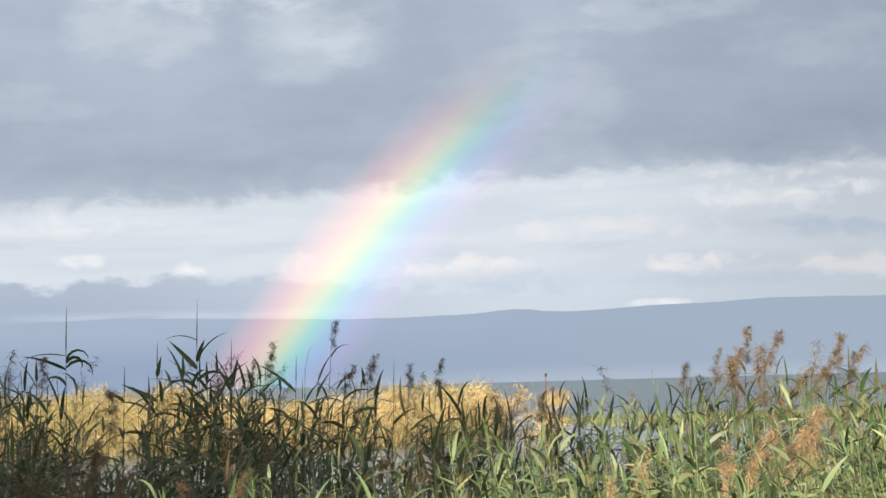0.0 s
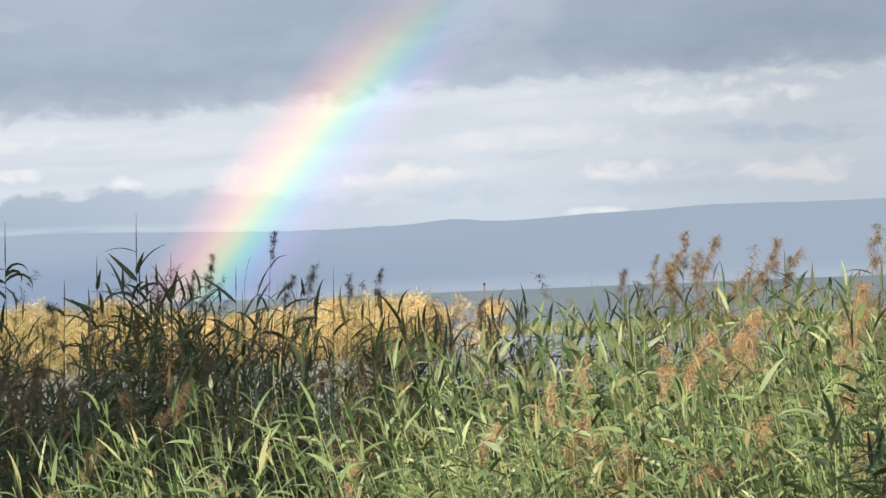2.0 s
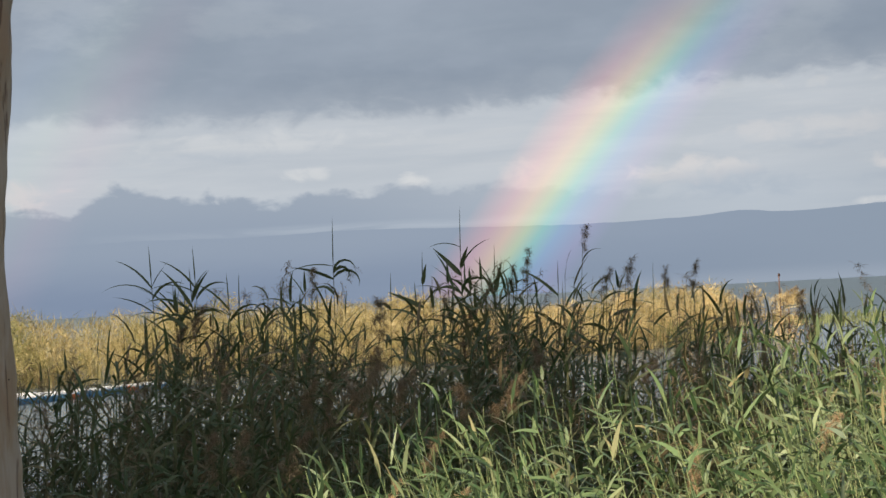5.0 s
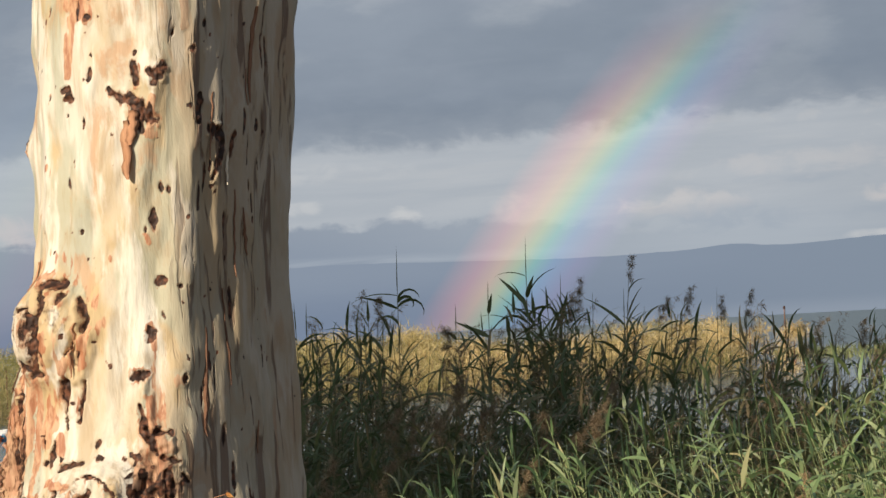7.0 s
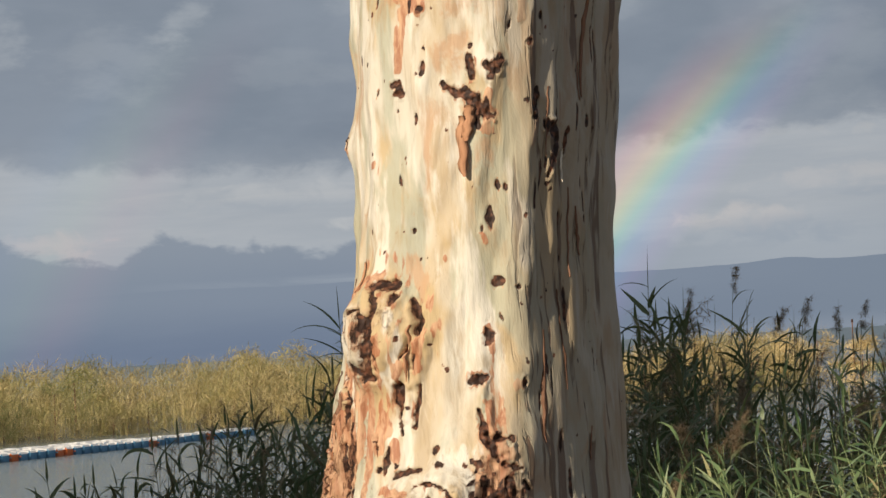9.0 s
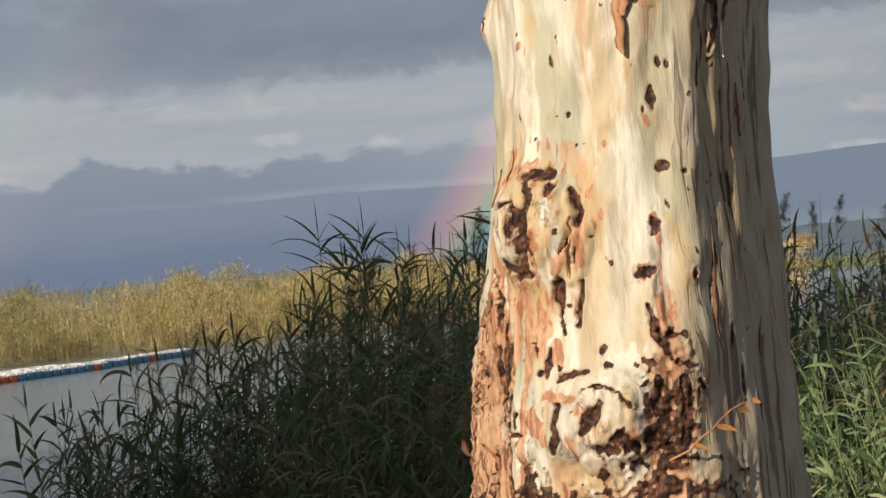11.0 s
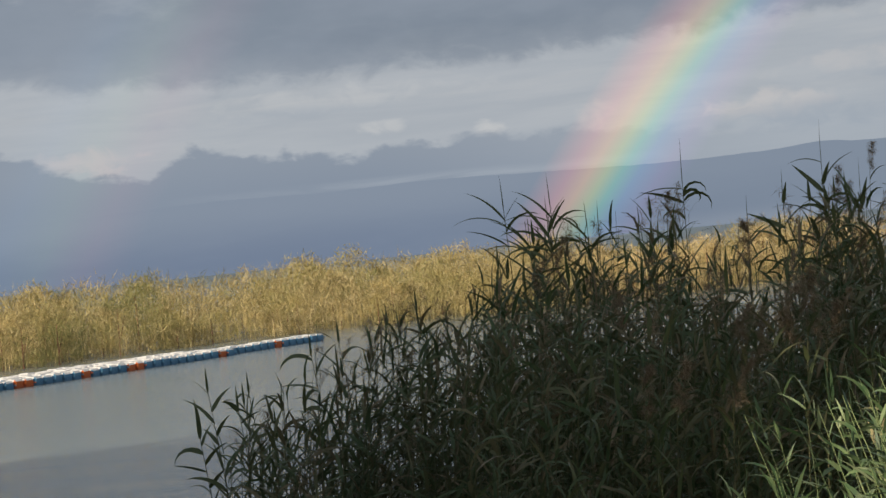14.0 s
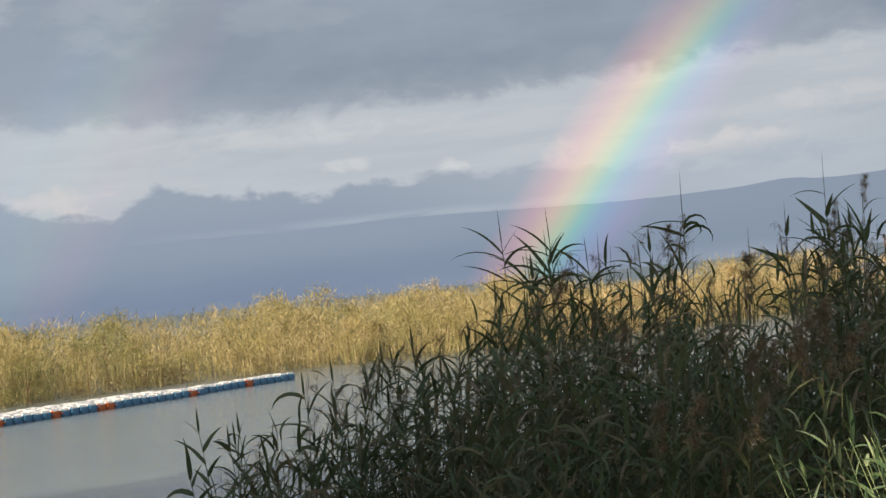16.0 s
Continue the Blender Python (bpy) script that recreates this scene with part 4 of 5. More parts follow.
def strip(rng, az, z0, z1, wide, lift0, lift1, slant=0.0, thick=0.0022):
    """A hanging strip of bark with thickness, from z0 at its root to z1, curling away from the trunk."""
    bm = bmesh.new()
    steps, rows = 9, []
    for i in range(steps + 1):
        f = i / steps
        w = wide * (0.55 + 0.6 * math.sin(math.pi * min(1, f * 0.9 + 0.1))) * rng.uniform(0.85, 1.15)
        if f > 0.9:
            w *= 0.45
        z = z0 + (z1 - z0) * f
        mid = az + slant * f + rng.uniform(-0.6, 0.6)
        lift = lift0 + (lift1 - lift0) * f * f
        d = math.degrees(w / 2 / 0.27)
        rows.append([bm.verts.new(on_trunk(a, z, lift + e) - TRUNK) for a, e in ((mid - d, 0), (mid, thick), (mid + d, 0), (mid, thick * 2.2))][:3] + [bm.verts.new(on_trunk(mid, z, lift - thick) - TRUNK)])
    for a, b in zip(rows, rows[1:]):
        for i in range(4):
            bm.faces.new((a[i], a[(i + 1) % 4], b[(i + 1) % 4], b[i]))
    bm.faces.new(rows[0]), bm.faces.new(list(reversed(rows[-1])))
    return bm


def crown_mesh(rng, centre, size, count, leaf=0.34):
    """Leaf sprays scattered through uneven clumps."""
    clumps = max(12, count // 90)
    c = rng.normal(0, 1, (clumps, 3))
    c = c / np.linalg.norm(c, axis=1)[:, None] * rng.random(clumps)[:, None] ** 0.45
    c = c * size + centre
    i = rng.integers(0, clumps, count)
    root = c[i] + rng.normal(0, 1, (count, 3)) * np.array(size).mean() * 0.17
    v, f = blades(root, rng.uniform(0, 2 * np.pi, count), rng.uniform(-1.2, 0.5, count), leaf * rng.uniform(0.6, 1.5, count), leaf * rng.uniform(0.3, 0.6, count), rng.uniform(0, 0.8, count), rng.uniform(-1.5, 1.5, count), 2)
    return v, f


def limb(bm, a, b, ra, rb, sag=0.0, sides=8, steps=6):
    a, b = Vector(a), Vector(b)
    d = (b - a).normalized()
    s = d.orthogonal().normalized()
    t = d.cross(s)
    rings = []
    for i in range(steps + 1):
        f = i / steps
        p = a.lerp(b, f) + Vector((0, 0, sag * math.sin(math.pi * f)))
        r = ra + (rb - ra) * f
        rings.append([bm.verts.new(p + (s * math.cos(q) + t * math.sin(q)) * r) for q in (2 * math.pi * k / sides for k in range(sides))])
    for p, q in zip(rings, rings[1:]):
        for k in range(sides):
            bm.faces.new((p[k], p[(k + 1) % sides], q[(k + 1) % sides], q[k]))


def build_main_tree():
    rng = random.Random(4)
    tree = thing("eucalyptus_tree", TRUNK, "eucalyptus with smooth cream bark, burls and peeling strips", "tree")
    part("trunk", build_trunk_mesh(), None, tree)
    # strips that peel off the bark: angle, root and tip heights, width in millimetres, lift at root and tip
    peels = ((184.5, 3.33, 3.21, 20, 0.005, 0.016), (181, 3.35, 3.28, 22, 0.005, 0.010), (202, 2.93, 2.82, 5, 0.002, 0.008), (243, 2.85, 2.74, 8, 0.002, 0.006), (262, 2.72, 2.60, 9, 0.002, 0.007),
             (262, 2.40, 2.53, 17, 0.002, 0.045), (258, 2.50, 2.38, 13, 0.006, 0.02), (230, 2.47, 2.53, 16, 0.004, 0.03), (247, 3.03, 2.96, 12, 0.004, 0.010), (235, 3.06, 3.0, 13, 0.003, 0.008))
    for az, z0, z1, w, l0, l1 in peels:
        part("bark_strip", strip(rng, az, z0, z1, w / 1000, l0, l1, rng.uniform(-4, 4)), FLAKE_DARK if az > 240 else FLAKE, tree, "peeling strip of brown bark")
    part("bark_strip", strip(rng, 132.4, 3.262, 3.195, 0.009, 0.005, 0.012, 1), PALE, tree, "pale curl of bark")
    for n in range(9):
        az, z = rng.uniform(110, 150), rng.uniform(2.3, 3.6)
        part("bark_string", strip(rng, az, z, z - rng.uniform(0.05, 0.20), rng.uniform(0.004, 0.011), 0.0006, 0.003, rng.uniform(-2, 2), 0.0015), FLAKE_DARK, tree, "dark string of old bark")
    for n in range(10):
        az, z = rng.uniform(238, 270), rng.uniform(2.40, 2.85)
        part("bark_string", strip(rng, az, z, z - rng.uniform(0.04, 0.12), rng.uniform(0.004, 0.009), 0.001, 0.006, rng.uniform(-4, 4), 0.0015), FLAKE if n % 2 else FLAKE_DARK, tree, "brown string of old bark")
    # a twig with turned leaves grows from the lower burl
    twig = bmesh.new()
    a = on_trunk(171, 2.475, -0.01) - TRUNK
    b = on_trunk(160, 2.53, 0.06) - TRUNK
    c = on_trunk(147, 2.575, 0.09) - TRUNK
    m = a.lerp(b, 0.55) + Vector((0, 0, -0.008))
    limb(twig, a, m, 0.0026, 0.0022, 0.0, 6, 3)
    limb(twig, m, b, 0.0022, 0.0018, 0.004, 6, 3)
    limb(twig, b, c, 0.0018, 0.001, 0.010, 6, 4)
    stem = part("twig", twig, FLAKE, tree, "thin reddish twig")
    for f, turn, size in ((0.15, 1.4, 0.040), (0.7, 0.9, 0.026), (1.0, 1.8, 0.018), (-0.4, 2.2, 0.045)):
        p = b.lerp(c, f) if f >= 0 else a.lerp(b, 0.6)
        v, q = blades(np.array([p], float), np.array([turn]), np.array([-0.1 if f else -0.7]), np.array([size]), np.array([0.015]), np.array([0.5]), np.array([0.9]), 4)
        part("leaf", mesh_of("leaf", v, q, [AUTUMN]), None, stem, "orange leaf")
    # limbs and crown, above the view
    top = axis(14) - TRUNK
    crown_rng = np.random.default_rng(5)
    for ang, z, reach in ((0.6, 8.5, 3.2), (2.4, 9.6, 2.8), (4.4, 10.6, 3.0), (5.5, 11.8, 2.4), (1.4, 12.6, 2.2)):
        bm = bmesh.new()
        limb(bm, axis(z) - TRUNK, axis(z) - TRUNK + Vector((math.cos(ang) * reach, math.sin(ang) * reach, 2.6)), 0.09, 0.03, 0.3)
        part("limb", bm, BARK, tree)
    v, f = crown_mesh(crown_rng, np.array(top) + (0, 0, 1.0), (3.4, 3.4, 3.4), 2600)
    part("crown", mesh_of("crown", v, f, [TREE_LEAF]), None, tree, "loose grey-green eucalyptus foliage")


build_main_tree()


def build_unseen_shade_tree(u, s, seed, wide, lo, hi):
    """An unseen tall eucalyptus, added on the bank behind and to the side so that its crown shades the tall reeds."""
    a = Vector((ANTISUN.x, ANTISUN.y, 0)).normalized()
    p = Vector((a.y, -a.x, 0))
    at = a * s + p * u
    rng = np.random.default_rng(seed)
    z = ground_height(at.x, at.y)
    tree = thing("eucalyptus_tree", (at.x, at.y, z), "unseen tall eucalyptus with a dense crown, added to shade the reeds", "tree", "trees along the bank")
    bm = bmesh.new()
    limb(bm, (0, 0, -0.2), (0.3, 0.2, hi - 3), 0.4, 0.12, 0, 10, 8)
    part("trunk", bm, BARK, tree)
    for k in range(5):
        bm = bmesh.new()
        ang, h = k * 1.35 + seed, lo + 0.5 + k * 1.2
        limb(bm, (0.15, 0.1, h - 2), (math.cos(ang) * wide * 0.6, math.sin(ang) * wide * 0.6, h + 1.5), 0.13, 0.04, 0.3)
        part("limb", bm, BARK, tree)
    v, f = crown_mesh(rng, np.array((0, 0, (lo + hi) / 2 - z)), (wide * 0.86, wide * 0.86, (hi - lo) / 2), 7500, 0.66)
    part("crown", mesh_of("crown", v, f, [TREE_LEAF]), None, tree, "dense grey-green foliage")


# two rows added out of view, only to cast shade on the stand
for n, (u, wide) in enumerate(((-13.9, 4.2), (-20.0, 4.6), (-26.0, 4.6), (-32.0, 4.6))):
    build_unseen_shade_tree(u, -7.0, 20 + n, wide, 6.0, 18.5)
build_unseen_shade_tree(-15.0, -12.5, 31, 5.2, 7.0, 20.5)
build_unseen_shade_tree(-22.0, -12.5, 32, 5.2, 7.0, 20.5)
build_unseen_shade_tree(-29.0, -12.5, 33, 5.2, 7.0, 20.5)


# ---- far reed bed, bushes, marsh ----
def far_edge(x):
    """y of the water's edge of the far reed bed."""
    return float(np.interp(x, (-80, -50, -31, -28, -24, -20, -12, -4, 3, 6), (62, 78, 93, 100, 105, 107, 108, 114, 122, 134)))


def build_far_reeds():
    rng = np.random.default_rng(11)
    n = 15000
    x = rng.uniform(-75, 6.0, n)
    back = rng.random(n) ** 1.4 * 34
    y = np.array([far_edge(v) for v in x]) + back + rng.normal(0, 0.4, n)
    keep = x < 1.9 - 0.03 * back
    x, y, back = x[keep], y[keep], back[keep]
    n = len(x)
    lump = np.array([noise.noise((a * 0.55, b * 0.3, 6)) + 0.8 * noise.noise((a * 0.17, b * 0.12, 2)) for a, b in zip(x, y)])
    tall = np.interp(back, (0, 2, 6, 12, 24), (1.35, 1.95, 2.35, 2.65, 2.95)) * np.interp(x, (-40, -14, -9, -3, 2.5), (1.08, 1.02, 0.86, 0.95, 1.08)) * (1 + 0.30 * lump) * rng.uniform(0.84, 1.0, n)
    root = np.stack([x, y, np.full(n, -0.05)], -1)
    per = 12
    i = np.repeat(np.arange(n), per)
    f = 0.02 + 0.90 * rng.random(len(i)) ** 0.75
    at = root[i] + np.stack([rng.normal(0, 0.16, len(i)), rng.normal(0, 0.16, len(i)), tall[i] * f], -1)
    leaves = blades(at, rng.uniform(0, 6.28, len(i)), rng.uniform(0.55, 1.5, len(i)), tall[i] * rng.uniform(0.10, 0.22, len(i)), rng.uniform(0.045, 0.10, len(i)), rng.uniform(0.1, 1.3, len(i)), rng.uniform(-1, 1, len(i)), 1)
    canes = blades(root, rng.uniform(0, 6.28, n), rng.normal(1.5, 0.10, n), tall * 0.85, rng.uniform(0.018, 0.036, n), rng.uniform(0, 0.2, n), rng.uniform(-1, 1, n), 2)
    me = joined("far_reed_bed", [(canes, 0), (leaves, 0)], [FAR_LEAF])
    tagged(new("far_reed_bed", me), "golden sunlit reed bed along the far water's edge", "reeds", kind="stuff")


def bush_mesh(rng, wide, tall, count, mat):
    """Feathery sprays in uneven clumps through the whole crown."""
    clumps = 22
    t, h = rng.uniform(0, 2 * np.pi, clumps), rng.random(clumps) ** 0.9
    r = wide * 0.5 * np.sqrt(np.maximum(0.05, 1 - (2 * h - 0.8) ** 2 * 0.7)) * rng.uniform(0.3, 0.95, clumps)
    centre = np.stack([r * np.cos(t), r * np.sin(t), h * tall * 0.85], -1)
    i = rng.integers(0, clumps, count)
    root = centre[i] + rng.normal(0, 1, (count, 3)) * np.array((0.24, 0.24, 0.16))
    root[:, 2] = np.abs(root[:, 2])
    v, f = blades(root, rng.uniform(0, 6.28, count), rng.uniform(0.2, 1.5, count), rng.uniform(0.14, 0.32, count), rng.uniform(0.05, 0.11, count), rng.uniform(0, 1.2, count), rng.uniform(-1.5, 1.5, count), 1)
    return mesh_of("foliage", v, f, [mat])


def trunk_of(tall):
    bm = bmesh.new()
    limb(bm, (0, 0, -0.1), (0.05, 0, tall * 0.7), 0.05, 0.02, 0, 6, 3)
    limb(bm, (0, 0, tall * 0.15), (0.4, 0.1, tall * 0.6), 0.03, 0.012, 0, 6, 3)
    return bm


def build_far_bushes():
    rng = np.random.default_rng(12)
    kinds = []
    for k in range(7):
        bush = thing("bush", (0, -400 - 5 * k, -3), "yellow-green rounded bush standing among far reeds", "bush", "bushes in the far reeds")
        tall = 2.4 + 0.25 * (k % 5)
        part("stem", trunk_of(tall), FLAKE_DARK, bush)
        part("foliage", bush_mesh(rng, 2.3 + 0.35 * (k % 5), tall, 1300, GOLD_BUSH if k > 4 else FAR_GREEN if k == 3 else FAR_BUSH), None, bush)
        kinds.append(bush)
    unplaced = list(kinds)
    spots = [(x + rng.normal(0, 1.0), 0.8 + 34 * rng.random() ** 1.3) for x in np.linspace(-56, -1.5, 285)]
    for n, (x, back) in enumerate(spots):
        y = far_edge(x) + back
        m = pose(x, y, 0.0, 0, 0, rng.uniform(0, 360)) @ Matrix.Scale(float(np.interp(back, (0, 4, 16, 30), (0.55, 0.80, 1.02, 1.09))) * (1.0 if x < -12 else 0.9) * rng.uniform(0.76, 1.08), 4)
        kind = kinds[5 + n % 2] if x > -14 else kinds[n % 5]
        if kind in unplaced:
            unplaced.remove(kind)
            kind.matrix_basis = m
        else:
            copy_thing(kind, m)
    gold = thing("bush", (3.9, 120.5, 0), "pale golden rounded bush at the tip of the far reeds", "bush")
    part("stem", trunk_of(2.2), FLAKE_DARK, gold)
    part("foliage", bush_mesh(rng, 2.0, 2.6, 2400, GOLD_BUSH), None, gold)
    for x, y, w, t in ((1.9, 122, 2.6, 3.2), (0.4, 121, 2.4, 3.1), (-1.2, 120, 2.6, 2.9), (-3.5, 119, 3.0, 2.75), (-6.0, 116, 3.0, 2.7), (-8.5, 114, 3.0, 2.75), (-11, 113, 3.2, 2.7)):
        b = thing("bush", (x, y, 0), "golden feathery bush among far reeds", "bush")
        part("stem", trunk_of(t), FLAKE_DARK, b)
        part("foliage", bush_mesh(rng, w, t, 1700, GOLD_BUSH), None, b)


def build_post():
    """A short dark stake that stands out of the reeds at the tip of the far bed."""
    post = thing("stake", (3.55, 120.4, 0.0), "short dark wooden stake at the tip of the far reeds", "stake")
    bm = bmesh.new()
    limb(bm, (0, 0, -0.4), (0.02, 0, 3.02), 0.03, 0.024, 0, 8, 4)
    part("pole", bm, FLAKE_DARK, post)
    bm = bmesh.new()
    limb(bm, (0.02, 0, 3.02), (0.025, 0, 3.16), 0.06, 0.045, 0, 8, 2)
    part("cap", bm, HOLE, post, "dark cap")


def build_marsh():
    rng = np.random.default_rng(13)
    n = 5000
    x, y = rng.uniform(4.5, 40, n), rng.uniform(135, 185, n)
    keep = y > 135 + 18 * np.abs(np.sin(x * 0.22 + 0.6))
    root = np.stack([x, y, 0 * x - 0.02], -1)[keep]
    n = len(root)
    v, f = blades(root, rng.uniform(0, 6.28, n), rng.uniform(0.9, 1.5, n), rng.uniform(0.3, 0.75, n), rng.uniform(0.05, 0.12, n), rng.uniform(0, 0.9, n), rng.uniform(-1, 1, n), 2)
    tagged(new("marsh_grass", mesh_of("marsh_grass", v, f, [MARSH])), "low bright green marsh grass standing in shallow water", "grass", kind="stuff")


build_far_reeds()
build_far_bushes()
build_marsh()
build_post()


# ---- floating walkway of plastic cubes ----
def cube_mesh(mat):
    """A hollow pontoon cube: rounded box, ribbed top rim and corner lugs."""
    bm = bmesh.new()
    bmesh.ops.create_cube(bm, size=1.0)
    bmesh.ops.scale(bm, vec=(0.455, 0.455, 0.40), verts=bm.verts)
    bmesh.ops.bevel(bm, geom=list(bm.edges), offset=0.06, segments=1, affect="EDGES")
    for sx in (-1, 1):
        for sy in (-1, 1):
            made = bmesh.ops.create_cone(bm, cap_ends=True, segments=6, radius1=0.05, radius2=0.05, depth=0.03)
            bmesh.ops.translate(bm, vec=(sx * 0.235, sy * 0.235, 0.06), verts=made["verts"])
    me = bpy.data.meshes.new("pontoon_cube")
    bm.to_mesh(me)
    bm.free()
    me.materials.append(mat)
    me.materials.append(GREY)
    # upward faces take the pale plastic, painting in their white sunlit highlight
    for p in me.polygons:
        p.material_index = 1 if p.normal.z > 0.6 and p.center.z > 0.15 else 0
    return me


def build_pontoon():
    a, b = Vector((-19.5, 95.2, 0)), Vector((-26.1, 77.2, 0))
    d = (b - a).normalized()
    side = Vector((d.y, -d.x, 0))
    if side.x < 0:
        side = -side
    rot = math.degrees(math.atan2(d.y, d.x))
    walkway = thing("floating_walkway", a, "floating walkway of blue, orange and pale plastic cubes on the lake", "pontoon")
    blue, orange, pale = cube_mesh(BLUE), cube_mesh(ORANGE), cube_mesh(GREY)
    rng = random.Random(8)
    for row in range(6):
        first, last = (16, 54) if row in (0, 3, 4, 5) else (2, 54)
        for k in range(first, last):
            me = blue
            if row == 0 and k in (17, 27, 28, 33, 39, 40, 47) or row == 1 and k in (8, 30):
                me = orange
            elif row > 1 and k > 13:
                me = pale
            ob = new("pontoon_cube", me)
            ob.parent = walkway
            off = d * (0.25 + 0.5 * k) + side * (0.5 * (1 - row)) + Vector((0, 0, 0.07 + rng.uniform(-0.02, 0.02)))
            ob.matrix_local = Matrix.Translation(off) @ pose(0, 0, 0, rng.uniform(-1.2, 1.2), rng.uniform(-1.2, 1.2), rot + rng.uniform(-1, 1))


build_pontoon()


# ---- reeds on the near shore ----
def top_of_tall(x):
    """Height of the dense top of the tall shaded reeds."""
    return np.interp(x, (-8.0, -7.2, -6.2, -5.4, -4.75, -4.5, -4.1, -3.65, -3.3, -3.0, -2.6, -2.4, -2.1, -1.4, -0.6, 0.2, 0.9, 1.6, 2.2, 3.0, 5.0, 8.0), (1.45, 1.75, 2.2, 2.42, 2.58, 2.85, 2.95, 2.6, 2.92, 2.72, 2.65, 2.75, 3.0, 2.82, 2.75, 2.64, 2.52, 2.52, 2.62, 2.68, 2.75, 2.8))


def build_reeds():
    rng = np.random.default_rng(21)
    # tall dark reeds in the water's margin
    n = 5300
    x = rng.uniform(-7.4, 8.0, n)
    y = rng.uniform(16.2, 26.5, n) + 0.10 * (x + 4)
    keep = ~((x < -4.6) & (y < 18.6)) & ~((x > -2.6) & (y < 17.3)) & (x > -7.1 + 0.25 * np.abs(y - 20.5))
    thin = np.array([noise.noise((a * 0.9, b * 0.5, 4)) for a, b in zip(x, y)])
    keep &= thin > np.where(x < -5.6, -0.32, -0.45)
    x, y = x[keep], y[keep]
    z = np.array([min(0.0, ground_height(a, b)) for a, b in zip(x, y)]) - 0.05
    depth = 1 + 0.010 * (y - 21)
    clump = 0.10 * np.array([noise.noise((a * 1.3, b * 0.6, 8)) for a, b in zip(x, y)])
    body = np.where(rng.random(len(x)) < 0.72, rng.uniform(0.42, 0.82, len(x)), rng.uniform(0.8, 1.02, len(x)))
    h = top_of_tall(x) * depth * (body + clump)
    # a narrow lane of low reeds lets the water through
    h = np.where(np.abs(x + 2.4 + 0.146 * (y - 18)) < 0.2, np.minimum(h, 2.05), h) - z
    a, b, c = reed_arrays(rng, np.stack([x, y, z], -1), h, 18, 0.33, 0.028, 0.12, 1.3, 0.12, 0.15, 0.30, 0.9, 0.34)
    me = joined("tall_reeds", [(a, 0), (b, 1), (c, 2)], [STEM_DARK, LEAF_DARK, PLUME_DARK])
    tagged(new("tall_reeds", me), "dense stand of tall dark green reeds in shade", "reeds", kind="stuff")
    # shorter bright reeds on the bank in front
    n = 2000
    x = rng.uniform(-2.6, 5.2, n)
    y = rng.uniform(10.8, 16.8, n)
    keep = x * 0.8526 - y * 0.5225 > -9.95 + rng.normal(0, 0.22, n)
    thin = np.array([noise.noise((a * 1.6, b * 1.2, 14)) for a, b in zip(x, y)])
    keep &= (thin > -0.22) & (rng.random(n) < np.interp(x, (-2.6, -1.95, -1.6, -1.0, -0.5, 0.2, 1.2), (0.1, 0.25, 0.65, 0.5, 0.24, 0.26, 0.8)))
    x, y = x[keep], y[keep]
    z = np.array([ground_height(a, b) for a, b in zip(x, y)]) - 0.03
    top = np.interp(x, (-3, -1.8, -1.0, 0.2, 0.8, 1.2, 2.5, 5), (1.8, 1.98, 2.26, 2.42, 2.60, 2.68, 2.78, 2.84)) - 0.02 * (15 - y)
    h = np.maximum(0.4, top * (rng.uniform(0.66, 1.03, len(x)) + 0.12 * thin[keep]) - z)
    a, b, c = reed_arrays(rng, np.stack([x, y, z], -1), h, 30, 0.20, 0.025, 0.26, -1.5, 0.06, 0.0, 0.36, 0.66, 0.22, 1.0)
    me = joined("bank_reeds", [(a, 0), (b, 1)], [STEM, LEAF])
    tagged(new("bank_reeds", me), "bright green sunlit reeds with orange-brown plumes", "reeds", kind="stuff")


def reed_thing(rng, at, top, label, per=12, leaf=0.42, width=0.03, dark=True, plume=0.0, lean=0.06, wind=1.3, spear=0.0, extra=(), low=0.5, group="reeds standing out of the bed"):
    """One reed that can be told apart, with every leaf a part. extra: height, angle, rise, length, width and droop of a leaf."""
    z = (min(0.0, ground_height(at[0], at[1])) if dark else ground_height(at[0], at[1])) - 0.05
    root = thing("reed", (at[0], at[1], z), label, "reed", group)
    h = np.array([top - z])
    o = np.zeros((1, 3))
    sv, sf, along = stems(o, h, np.array([wind]), np.array([lean]), np.array([0.009]), 8, 5)
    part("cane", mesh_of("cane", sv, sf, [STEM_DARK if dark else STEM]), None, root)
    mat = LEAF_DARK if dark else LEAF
    zero = np.zeros(1, int)

    def leaf_at(s, turn, el, length, wide, droop, twist, label=""):
        v, f = blades(along(zero, np.array([s])), *(np.array([q]) for q in (turn, el, length, wide, droop, twist)), 6)
        part("leaf", mesh_of("leaf", v, f, [mat]), None, root, label)

    for k in range(per):
        s = low + (0.98 - low) * (k + rng.random() * 0.7) / per
        turn = (math.pi * (k % 2)) + 1.57 + rng.normal(0, 0.5)
        leaf_at(s, turn, rng.normal(0.9 if dark else 0.6, 0.25), leaf * rng.uniform(0.7, 1.25), width * rng.uniform(0.8, 1.25), rng.gamma(2.6, 0.38), rng.normal(0, 0.5))
    for height, turn, el, length, wide, droop in extra:
        leaf_at((height - z) / (top - z), turn, el, length, wide, droop, 1.1)
    if spear > 0:
        leaf_at(0.975, wind, 1.55, spear * 1.25, 0.030, 0.03, 0.2, "upright rolled top leaf")
    if plume > 0:
        v, f = plume_strands(rng, along(zero, np.ones(1)), np.array([wind]), np.array([plume]), 1050, 1.2)
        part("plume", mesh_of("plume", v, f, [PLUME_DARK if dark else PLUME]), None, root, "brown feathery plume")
    return root


